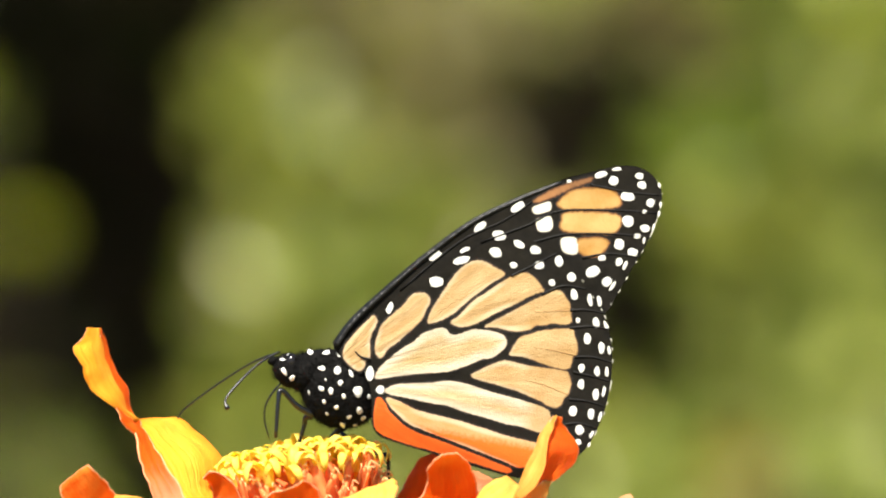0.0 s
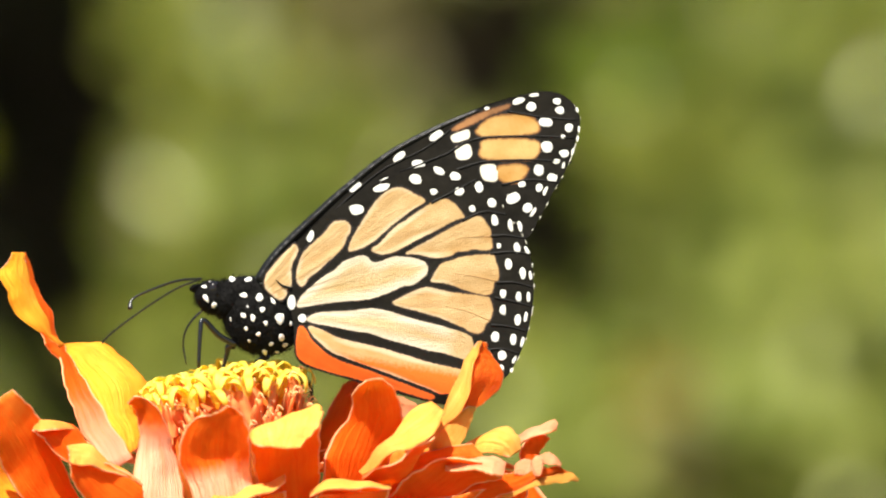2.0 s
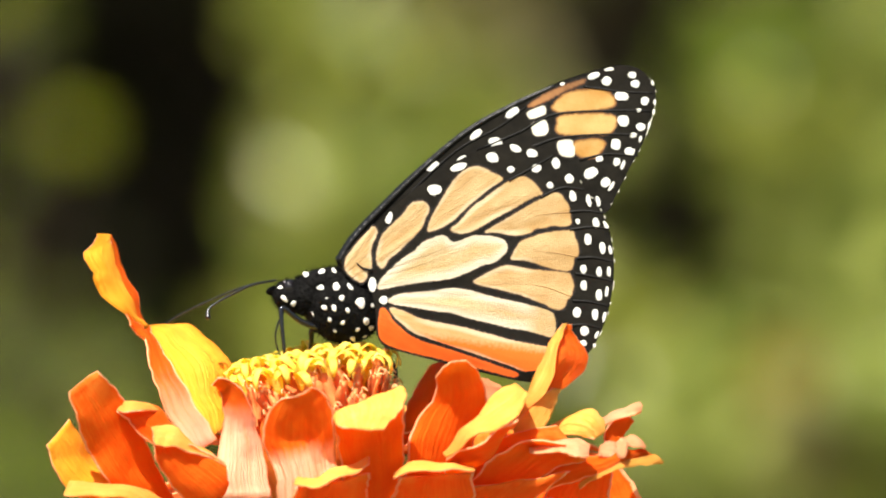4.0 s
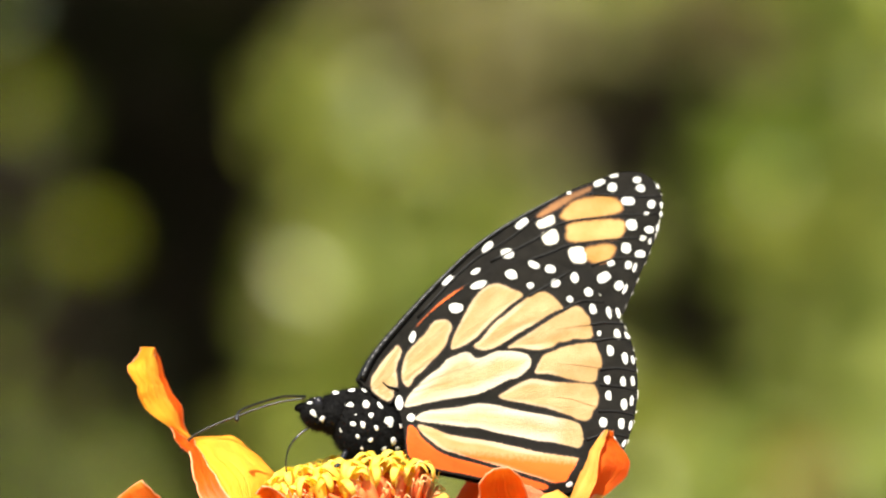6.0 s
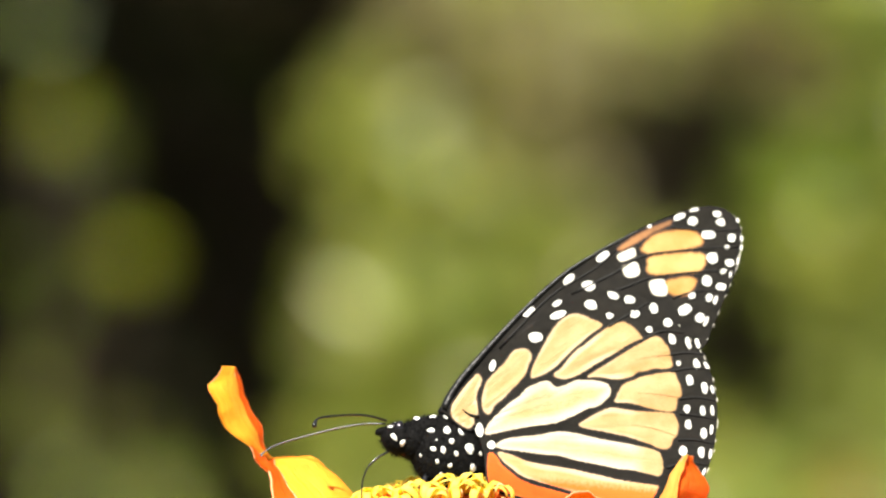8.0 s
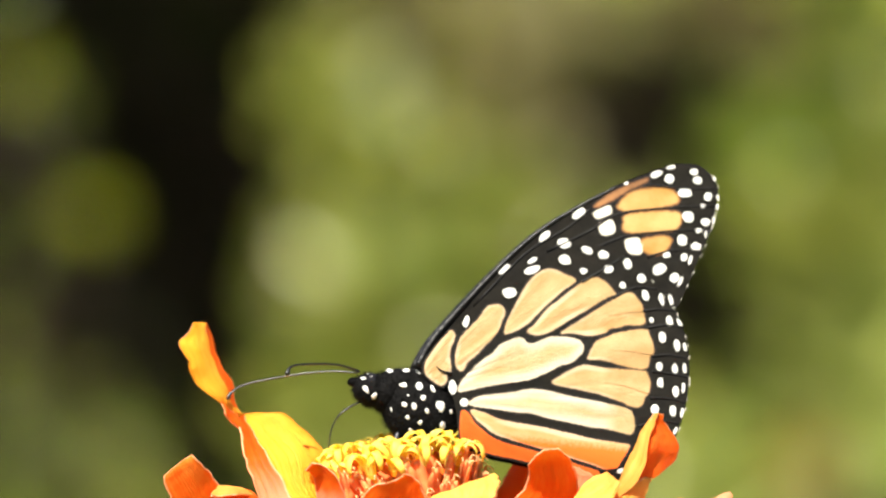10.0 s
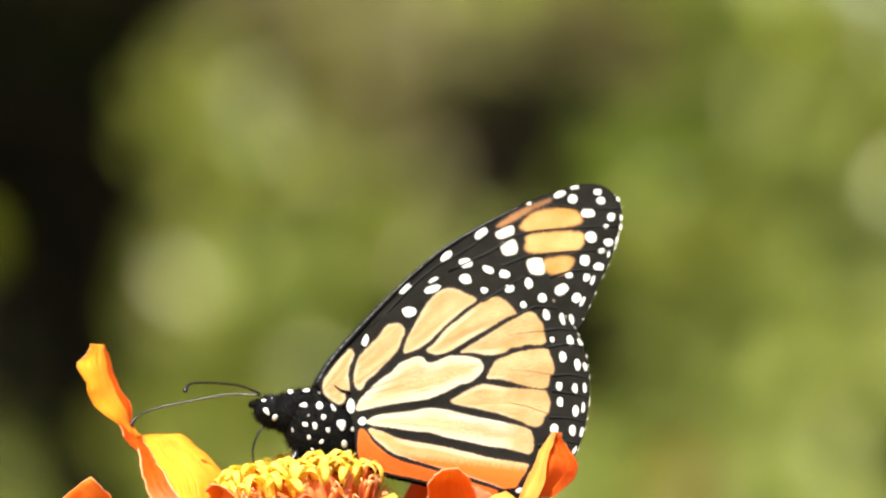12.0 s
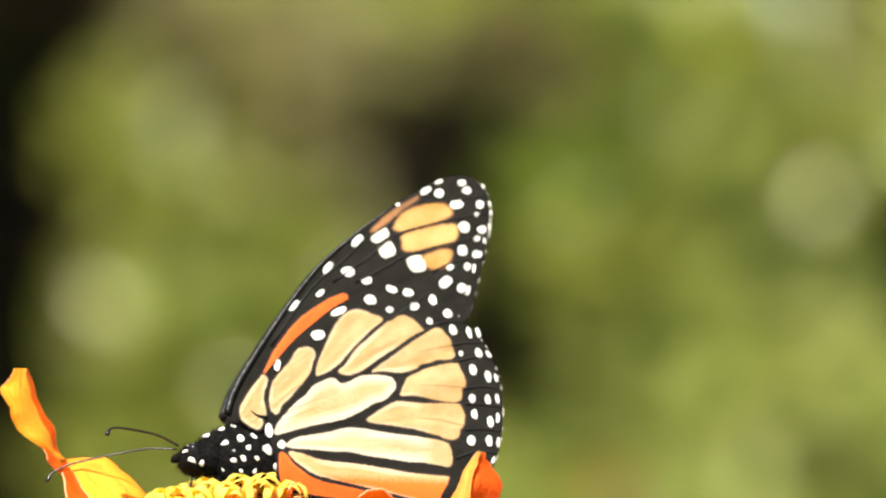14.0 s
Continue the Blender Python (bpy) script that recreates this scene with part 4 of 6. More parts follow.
def chaff_mesh(seed):
    """A flame-shaped scale between the florets, torn into a few pale curled threads at its end."""
    bm = bmesh.new()
    rnd = random.Random(seed)
    prev = None
    for i in range(7):
        f = i / 6
        w = 0.95 * (0.75 + 0.5 * math.sin(f * 2.4)) * (1 if i < 5 else 0.75 if i == 5 else 0.4)
        p = Vector((0.7 * f * f, 0.3 * math.sin(f * 4 + seed), 4.0 * f)) * MM
        row = [bm.verts.new(p + Vector((0, -w, 0)) * MM), bm.verts.new(p + Vector((0.32, 0.1 * math.sin(seed), 0)) * MM),
               bm.verts.new(p + Vector((0, w, 0)) * MM), bm.verts.new(p - Vector((0.10, 0, 0)) * MM)]
        if prev:
            for q in range(4):
                bm.faces.new((prev[q], prev[(q + 1) % 4], row[(q + 1) % 4], row[q]))
        prev = row
    bm.faces.new(prev)
    for k in (-0.9, -0.3, 0.35, 0.95)[:rnd.choice((2, 3, 4))]:
        ln = rnd.uniform(0.7, 1.6)
        bend, side = rnd.uniform(0.4, 1.6), rnd.uniform(-0.8, 0.8)
        pts = [Vector((0.55 + bend * g * g, k * 0.7 + side * g, 3.5 + ln * math.sin(g * (1.2 + bend)))) * MM for g in (0, 0.25, 0.5, 0.75, 1)]
        n0 = len(bm.faces)
        tube(bm, pts, [0.17 * MM, 0.15 * MM, 0.12 * MM, 0.10 * MM, 0.06 * MM], 5)
        bm.faces.ensure_lookup_table()
        for f in bm.faces[n0:]:
            f.material_index = 1
    return mesh_of("chaff", bm, [M_CHAFF, M_FRINGE])


TILT = pose(-0.2 * MM, 0, 0.5 * MM, 0, -9.5, 0)      # the disc leans a little


def build_flower():
    fl = thing("zinnia_flower", pose(*FLOWER_AT), "orange zinnia flower with yellow disc florets and curled petals", "flower")
    rnd = random.Random(11)
    # head: a low cone on which the florets stand, a green cup and the stem below
    bm = bmesh.new()
    prof = [(0.5, 3.0), (4.5, 2.6), (7.6, 1.2), (9.0, -1.5), (9.4, -5), (9, -10), (6, -15), (2.6, -18)]
    rows = []
    for r, z in prof:
        rows.append([bm.verts.new(Vector((math.cos(a) * r - (0.2 if z > -8 else 0.0), math.sin(a) * r, z + 0.25 * noise.noise((math.cos(a) * 3, math.sin(a) * 3, z)))) * MM)
                     for a in (2 * math.pi * k / 28 for k in range(28))])
    for a, b in zip(rows, rows[1:]):
        for k in range(28):
            bm.faces.new((a[k], b[k], b[(k + 1) % 28], a[(k + 1) % 28]))
    bm.faces.new(rows[0])
    bmesh.ops.recalc_face_normals(bm, faces=bm.faces)
    part("disc", bm, M_CONE, fl, "orange flower disc")
    bm = bmesh.new()
    pts = curve([(0, 0, -0.017), (0.001, 0.003, -0.12), (-0.004, 0.0, -0.4), (0, 0, -FLOWER_AT[2] - 0.01)], 30)
    tube(bm, pts, [0.0028 + 0.00006 * i for i in range(30)], 10)
    part("stem", bm, M_STEM, fl, "green stem")
    kinds = [floret_mesh(5, 1), floret_mesh(5, 2, 1.15), floret_mesh(4, 3), floret_mesh(5, 4, 0.9, 0.8)]
    for ring, (r, z, n, tall) in enumerate(((9.9, 0.3, 16, 1.22), (7.7, 1.2, 11, 1.22), (5.0, 1.6, 7, 1.15), (2.2, 1.8, 4, 1.1))):
        for k in range(n):
            a = 2 * math.pi * (k + 0.37 * ring) / n + rnd.uniform(-.1, .1)
            o = new("floret", rnd.choice(kinds))
            o.parent = fl
            lean = (26 - 8 * ring) + rnd.uniform(-15, 15)
            o.matrix_basis = TILT @ (Matrix.Translation((math.cos(a) * r * MM, math.sin(a) * r * MM, (z + rnd.uniform(-.8, .6)) * MM))
                              @ Matrix.Rotation(a, 4, 'Z') @ Matrix.Rotation(radians(lean), 4, 'Y')
                              @ Matrix.Rotation(rnd.uniform(0, 6.3), 4, 'Z') @ Matrix.Scale(tall * rnd.uniform(0.88, 1.15), 4))
    kinds = [chaff_mesh(k) for k in range(7)]
    for ring, (r, z, n) in enumerate(((10.6, -7.6, 24), (10.4, -6.2, 24), (10.1, -4.8, 22), (9.7, -3.6, 22))):
        for k in range(n):
            a = 2 * math.pi * (k + 0.5 * ring) / n + rnd.uniform(-.12, .12)
            o = new("chaff", rnd.choice(kinds))
            o.parent = fl
            o.matrix_basis = TILT @ (Matrix.Translation((math.cos(a) * r * MM, math.sin(a) * r * MM, (z + rnd.uniform(-.9, .9)) * MM))
                              @ Matrix.Rotation(a, 4, 'Z') @ Matrix.Rotation(radians(rnd.uniform(-10, 20)), 4, 'Y')
                              @ Matrix.Rotation(rnd.uniform(-0.9, 0.9), 4, 'Z') @ Matrix.Scale(rnd.uniform(0.8, 1.2), 4))
    # tall twisted petal
    tall = petal(fl, ([(-12.7, -11.0, -7.6), (-15.6, -8.0, -1.9), (-18.8, -4.0, 3.3), (-20.4, -2.0, 5.6), (-21.4, 0.0, 7.4)], [(-10.5, -7.0, -6.5), (-10.5, -1.0, -1.3), (-10.1, 2.0, 1.9), (-11.8, 3.0, 4.4), (-14.1, 3.0, 6.3), (-16.4, 3.0, 7.7), (-19.0, 2.0, 7.6), (-21.2, 0.6, 7.6)], 1.0, True),
          ([(-15.0, -12.5, -9.2), (-18.6, -9.0, -3.2), (-20.6, -6.0, 1.9), (-21.5, -2.5, 5.6), (-21.7, -1.0, 7.0)], [(-11.4, -11.6, -7.6), (-15.2, -8.7, -1.7), (-18.2, -5.0, 2.9), (-20.1, -2.8, 5.7), (-21.1, -0.6, 7.4)], -0.4, False, 0.25, 0.27),
          ([(-21.4, 0.0, 7.0), (-24.6, -0.6, 9.0), (-27.9, -1.0, 12.2), (-29.0, -0.7, 14.8), (-30.2, -0.4, 17.0), (-28.8, 0.3, 18.3), (-28.2, 0.8, 19.9)], [(-21.3, 0.5, 7.4), (-23.1, 0.6, 9.8), (-25.3, 1.2, 15.1), (-26.2, 1.6, 17.8), (-26.6, 1.8, 19.8)], 0.6, True, 0.9),
          ([(-21.3, 0.5, 7.4), (-23.1, 0.6, 9.8), (-25.3, 1.2, 15.1), (-26.2, 1.6, 17.8), (-26.6, 1.8, 19.8)], [(-21.3, 1.2, 7.5), (-22.7, 1.9, 10.8), (-24.6, 2.6, 15.5), (-25.9, 2.6, 18.5), (-26.5, 2.5, 19.8)], 0.1, False, 0.3, 0.6),
          ([(-24.5, -1.2, 8.8), (-23.0, -1.7, 6.7), (-21.5, -2.6, 5.3), (-19.4, -4.8, 2.7)], [(-24.2, -0.9, 8.8), (-21.9, -0.5, 7.3), (-20.6, -2.2, 5.6), (-19.0, -4.4, 2.7)], 0.2, False, 0.3, 0.5),
          label="tall twisted orange petal", upper=M_GOLD)
    # petals at the flower's edge, one after another round the side that is seen
    petal(fl, ([(-20.9, -9.6, -19.5), (-25.6, -12.8, -14.1), (-29.2, -16.0, -7.6), (-30.7, -19.2, -1.3)], [(-16.1, -6.4, -18.1), (-20.1, -9.6, -10.4), (-23.5, -13.6, -2.6), (-27.2, -18.4, 1.7)], 1.2, False))
    petal(fl, ([(-20.9, -9.6, -19.5), (-26.0, -12.8, -17.5), (-31.7, -15.2, -13.2), (-34.1, -16.0, -8.3)], [(-21.1, -6.4, -17.3), (-26.3, -8.0, -12.9), (-29.0, -9.6, -8.9), (-31.1, -12.8, -4.9)], 0.6, True), upper=M_GOLD)
    petal(fl, ([(-11.4, -10.4, -14.9), (-17.6, -14.4, -9.7), (-21.9, -16.0, -6.5), (-24.5, -16.0, -3.6)], [(-10.7, -9.6, -11.9), (-16.6, -12.0, -7.0), (-18.5, -12.0, -3.7), (-24.3, -12.8, -2.6)], 1.0, False),
          ([(-24.5, -16.0, -3.6), (-23.1, -17.6, -4.0), (-21.3, -16.8, -3.9)], [(-24.5, -12.8, -2.6), (-22.2, -13.6, -2.8), (-18.5, -12.0, -3.7)], 0.2, True))
    petal(fl, ([(-9.9, -10.4, -21.3), (-14.6, -15.2, -17.0), (-18.9, -18.4, -11.0), (-19.8, -19.2, -8.2)], [(-4.3, -9.6, -18.0), (-9.8, -14.4, -11.2), (-14.5, -17.6, -8.3), (-17.4, -18.4, -7.4)], 1.3, False),
          ([(-19.8, -20.0, -7.1), (-19.2, -20.8, -8.1), (-16.6, -20.0, -8.0), (-14.1, -18.4, -9.0)], [(-20.0, -16.0, -6.1), (-17.6, -16.0, -5.9), (-14.9, -16.0, -7.4), (-9.2, -14.4, -11.9)], 0.3, True))
    # on these two, pale paints where shaded orange gives way to sunlit pink
    petal(fl, ([(-11.7, -15.2, -15.5), (-11.5, -14.4, -10.3), (-10.5, -13.6, -5.0), (-10.9, -14.0, -1.4), (-12.0, -15.6, -0.3)], [(-4.2, -13.6, -15.5), (-5.2, -12.8, -9.6), (-6.3, -12.8, -5.0), (-7.9, -14.8, -1.4), (-11.1, -16.4, 0.7)], 1.0, False),
          label="petal with a pale pink streaked underside", pale=0.58)
    petal(fl, ([(-3.0, -15.2, -16.2), (-3.7, -15.3, -11.7), (-5.3, -16.5, -7.2), (-3.2, -19.6, -2.3), (-0.8, -21.2, -1.3)], [(5.3, -15.2, -16.2), (4.5, -15.5, -9.5), (4.4, -17.6, -4.9), (3.4, -19.6, -1.5), (1.7, -21.2, -0.2)], 1.0, False),
          label="petal with a pale pink streaked underside", pale=0.95)
    petal(fl, ([(5.8, -8.0, -17.3), (5.0, -12.0, -11.1), (4.3, -18.4, -4.3)], [(13.2, -8.0, -15.0), (13.6, -12.8, -7.3), (13.6, -17.6, -0.6)], 1.2, False),
          ([(4.3, -18.4, -4.3), (4.7, -20.8, -5.3), (6.0, -22.4, -5.8)], [(13.6, -17.6, -0.6), (13.8, -20.0, -2.5), (10.9, -23.2, -5.8)], 0.5, True))
    petal(fl, ([(13.8, -7.2, -15.0), (13.7, -10.4, -10.4), (14.7, -12.0, -5.8), (17.6, -13.6, -2.0), (18.0, -16.0, 1.0), (19.8, -18.4, 2.6)], [(20.9, -7.2, -15.0), (22.9, -9.6, -8.1), (24.7, -11.2, -4.7), (24.5, -12.8, -1.3), (23.6, -15.2, 1.2), (21.9, -18.4, 2.7)], 1.3, False))
    petal(fl, ([(12.8, 6.4, -10.2), (13.1, 7.2, -6.3), (14.3, 8.8, -1.8), (16.6, 9.6, 1.9)], [(17.7, 6.4, -9.4), (18.9, 7.2, -4.0), (20.0, 8.0, 0.6), (18.9, 9.6, 2.7)], 1.0, False))
    petal(fl, ([(23.5, -4.0, -2.8), (23.6, -4.5, -0.9), (23.2, -5.0, 0.5)], [(25.4, -4.0, -2.5), (26.6, -4.5, -0.9), (24.6, -5.0, 0.4)], 0.5, True), upper=M_RIM)
    petal(fl, ([(19.1, -14.4, -9.7), (22.9, -16.0, -4.7), (26.3, -12.8, -1.1), (28.5, -11.2, -0.1)], [(19.3, -16.8, -9.9), (23.7, -20.0, -7.2), (28.3, -20.0, -4.9), (30.2, -15.2, -1.4)], 0.5, True),
          ([(19.1, -10.4, -14.2), (21.0, -11.2, -12.6), (24.0, -11.2, -11.1)], [(19.3, -16.8, -10.0), (24.1, -20.0, -7.2), (28.8, -20.0, -4.7)], -0.6, False))
    petal(fl, ([(28.4, -9.0, -7.1), (29.5, -9.5, -2.7), (31.4, -10.0, 1.4), (32.9, -9.5, 4.4), (33.9, -8.5, 6.9), (34.6, -8.0, 7.9)], [(29.2, -9.5, -7.0), (29.8, -11.5, -3.8), (32.8, -12.5, -1.2), (33.9, -12.0, 2.2), (34.5, -10.5, 5.6), (35.1, -8.0, 8.0)], 0.5, True, 0.8),
          ([(32.0, -11.9, -1.2), (33.1, -11.5, 2.2), (33.9, -10.1, 5.6), (34.7, -8.0, 8.0)], [(33.8, -11.0, -1.3), (36.7, -8.0, 0.5), (38.0, -6.5, 2.9), (36.6, -6.5, 5.4), (35.8, -7.5, 7.7)], 0.05, False, 0.5, 0.42),
          ([(28.8, -9.6, -6.5), (29.2, -10.6, -5.0), (30.5, -11.6, -3.1), (33.0, -11.9, -0.6)], [(30.1, -11.0, -7.0), (31.9, -11.5, -6.5), (33.3, -11.5, -3.8), (34.6, -10.5, -0.9)], 0.4, True, 0.7))
    # cluster spreading out on the side away from the tall petal
    petal(fl, ([(32.9, -9.0, -7.3), (35.0, -10.0, -7.2), (37.2, -10.0, -7.1), (39.1, -9.5, -7.4)], [(33.6, -7.0, -5.8), (36.1, -6.5, -4.9), (38.6, -6.0, -3.7), (39.9, -7.0, -4.9), (40.4, -8.0, -6.8)], 0.9, True))
    petal(fl, ([(39.8, -7.0, -6.4), (42.0, -7.5, -4.7), (43.8, -7.5, -4.6), (45.2, -6.5, -4.1)], [(39.9, -6.0, -5.5), (41.7, -5.0, -3.8), (43.4, -5.0, -3.1), (44.9, -5.0, -2.4), (45.5, -5.5, -2.9)], 0.4, True),
          ([(40.1, -7.0, -8.8), (40.5, -7.0, -6.7), (42.1, -7.4, -4.8), (43.8, -7.4, -4.6)], [(41.4, -6.5, -8.7), (42.3, -6.0, -8.1), (43.0, -5.5, -6.9), (44.1, -6.0, -5.0)], -0.4, False, 0.4, 0.42), upper=M_RIM)
    petal(fl, ([(20.6, -8.0, -15.0), (25.1, -10.4, -11.9), (31.1, -11.2, -9.0), (37.2, -12.0, -9.6)], [(22.9, -9.6, -11.9), (24.4, -12.0, -9.0), (26.6, -12.8, -7.3), (33.8, -11.2, -5.5)], 0.8, False))
    petal(fl, ([(22.8, -8.0, -18.4), (28.9, -9.6, -14.9), (34.9, -10.4, -11.1), (37.9, -10.4, -10.0)], [(20.2, -10.4, -15.3), (24.5, -13.6, -11.0), (28.1, -15.2, -8.6), (34.9, -15.2, -7.8)], -1.0, False),
          ([(30.3, -14.0, -8.6), (34.2, -15.5, -9.3), (36.1, -16.0, -10.1), (38.0, -15.0, -10.2)], [(30.3, -13.0, -8.2), (33.5, -12.0, -7.8), (36.5, -11.5, -7.9), (38.3, -12.0, -8.6)], 0.4, True), upper=M_RIM)
    petal(fl, ([(31.2, -10.0, -14.8), (36.5, -10.0, -13.2), (40.3, -9.7, -12.2), (43.3, -9.0, -10.6), (45.2, -8.0, -9.5), (46.9, -6.5, -10.0)], [(31.2, -9.0, -13.0), (35.7, -9.0, -10.7), (39.1, -9.0, -9.8), (42.5, -8.5, -9.2), (45.2, -7.5, -8.9), (46.8, -6.3, -9.7)], 0.8, False, 0.4, 0.42),
          ([(37.2, -9.0, -14.5), (39.5, -10.0, -13.3), (42.1, -10.0, -12.0), (44.7, -9.0, -11.1), (46.7, -7.5, -10.8), (47.9, -6.5, -11.1)], [(37.2, -8.0, -13.9), (39.9, -9.0, -12.4), (41.9, -9.0, -11.3), (43.7, -8.5, -10.1), (45.4, -7.5, -9.4), (47.0, -6.5, -9.9), (48.0, -6.0, -10.7)], 0.3, True))
    petal(fl, ([(39.5, -9.5, -9.8), (41.0, -10.0, -9.9), (42.2, -9.5, -9.8)], [(39.8, -8.5, -8.6), (41.0, -8.5, -8.2), (42.3, -8.5, -8.4)], 0.3, True),
          ([(42.1, -10.0, -9.9), (42.9, -10.5, -10.1), (43.5, -10.0, -9.3)], [(41.9, -9.0, -8.3), (42.7, -8.7, -7.8), (43.5, -9.0, -8.4)], 0.4, True),
          ([(42.9, -8.0, -8.8), (44.1, -8.5, -9.1), (45.7, -8.0, -9.2)], [(42.6, -7.0, -7.9), (44.2, -6.5, -7.5), (45.7, -7.5, -8.9)], 0.3, True), upper=M_RIM)
    petal(fl, ([(22.8, 2.4, -20.7), (23.5, 2.4, -15.4), (24.7, 1.6, -8.1)], [(46.4, 2.4, -20.7), (45.3, 2.4, -15.4), (41.5, 1.6, -9.9)], 0.8, False))
    petal(fl, ([(17.4, 0.8, -20.7), (18.2, 0.8, -15.3), (20.1, 0.0, -7.3)], [(28.9, 0.8, -20.7), (29.3, 0.8, -15.3), (28.5, 0.0, -6.5)], 0.8, False))
    petal(fl, ([(28.9, -1.6, -20.6), (32.3, -2.4, -15.2), (34.6, -3.2, -11.0)], [(39.5, -1.6, -20.6), (41.0, -2.4, -15.2), (41.4, -3.2, -10.2)], 0.8, False))
    petal(fl, ([(10.0, -9.6, -19.5), (12.0, -14.4, -15.1), (13.2, -17.6, -12.3)], [(20.6, -9.6, -19.5), (22.9, -13.6, -15.2), (22.8, -16.0, -11.9)], 1.4, False),
          ([(12.3, -19.2, -12.5), (15.5, -20.8, -11.7), (19.2, -20.8, -11.5), (23.1, -18.4, -11.6)], [(12.8, -16.0, -11.9), (15.5, -15.2, -10.6), (19.1, -14.4, -10.9), (22.9, -15.2, -11.0)], 0.4, True))
    petal(fl, ([(-2.8, -9.6, -21.3), (-1.9, -14.4, -17.0), (-0.9, -17.6, -13.8)], [(7.0, -9.6, -21.3), (8.6, -13.6, -15.5), (9.1, -16.0, -11.9)], 1.4, False),
          ([(-0.8, -19.2, -13.8), (2.1, -20.8, -13.4), (5.0, -20.8, -12.9), (9.1, -18.4, -11.0)], [(-0.3, -16.0, -12.8), (2.6, -15.2, -12.3), (5.6, -14.4, -11.2), (9.1, -15.2, -10.1)], 0.4, True))
    petal(fl, ([(13.7, -6.4, -21.5), (17.6, -11.2, -17.1), (22.1, -13.6, -14.0)], [(25.1, -6.4, -21.5), (31.1, -11.2, -15.6), (35.7, -12.8, -11.8)], 1.4, False))
    petal(fl, ([(-18.0, -8.0, -23.3), (-20.0, -12.8, -18.6), (-24.3, -16.0, -15.1), (-31.7, -17.6, -15.0)], [(-14.2, -8.0, -19.5), (-19.3, -11.2, -15.3), (-24.5, -12.8, -13.9), (-31.1, -14.4, -13.3)], 1.0, True))
    for k, (turn, reach, rise, width, start) in enumerate(BACK):
        ring_petal(fl, turn, reach, rise, width, start, 3.1 + k * 0.77)
    return fl, tall


BACK = [(20, 34, -2, 15, -9), (42, 30, 0, 14, -8), (64, 27, 1, 14, -8), (86, 26, 1, 13, -8), (108, 26, 1, 14, -8), (132, 26, 0, 14, -8), (156, 26, -2, 14, -9),
        (8, 36, -8, 15, -13), (32, 32, -7, 14, -13), (55, 32, -7, 14, -13), (78, 30, -7, 14, -13), (100, 30, -7, 14, -13), (124, 30, -7, 14, -13), (148, 30, -8, 14, -13), (172, 27, -9, 14, -14)]
FLOWER_AT = (-0.02994, 0.00300, 0.78032)

# ---- garden behind ----
M_OLIVE = leaf_mat("leaf_olive", (0.090, 0.094, 0.012), (0.236, 0.234, 0.038), rough=0.34, spec=0.4)
M_GREEN = leaf_mat("leaf_green", (0.086, 0.121, 0.009), (0.185, 0.218, 0.022), rough=0.34, spec=0.4)
# M_SUNNY and M_GLEAM: lit copies of the leaves, highlight put into the colour
M_SUNNY = leaf_mat("leaf_painted_sun", (0.380, 0.422, 0.100), (0.552, 0.570, 0.194), (0.6, 0.6, 0.15), 0.3, 0.38, 0.4)
M_GLEAM = leaf_mat("leaf_painted_glint", (0.371, 0.440, 0.257), (0.547, 0.606, 0.423), (0.5, 0.6, 0.2), 0.25, 0.35, 0.6)
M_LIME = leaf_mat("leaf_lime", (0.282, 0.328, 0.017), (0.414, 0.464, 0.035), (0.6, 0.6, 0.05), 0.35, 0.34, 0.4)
M_GREY = leaf_mat("leaf_grey_green", (0.190, 0.210, 0.043), (0.345, 0.360, 0.094), rough=0.34, spec=0.4)
M_TAN = leaf_mat("leaf_dry", (0.093, 0.086, 0.030), (0.167, 0.152, 0.056), (0.4, 0.3, 0.1))
M_BLOOM = leaf_mat("faded_bloom", (0.255, 0.122, 0.021), (0.357, 0.179, 0.033), (0.5, 0.3, 0.05))
# M_DARK: leaves coloured almost black to imitate deep shade
M_DARK = leaf_mat("leaf_painted_shade", (0.006, 0.0075, 0.0025), (0.018, 0.022, 0.007), (0.03, 0.05, 0.008), 0.12, 0.8, 0.1)
M_BARK = leaf_mat("bark", (0.05, 0.035, 0.02), (0.09, 0.065, 0.04), (0.1, 0.1, 0.1), 0.02)


def add_leaf(bm, p, length, width, m):
    """One folded pointed leaf."""
    rows = []
    for f, w in ((0, 0.08), (0.3, 0.85), (0.6, 1.0), (0.85, 0.5), (1.0, 0.03)):
        y = -0.10 * math.sin(f * 3.0)
        rows.append([bm.verts.new(p + m @ Vector((s * w * width / 2, (0.14 * abs(s) * w + y) * length * 0.6, f * length))) for s in (-1, 0, 1)])
    for a, b in zip(rows, rows[1:]):
        for k in range(2):
            bm.faces.new((a[k], a[k + 1], b[k + 1], b[k]))


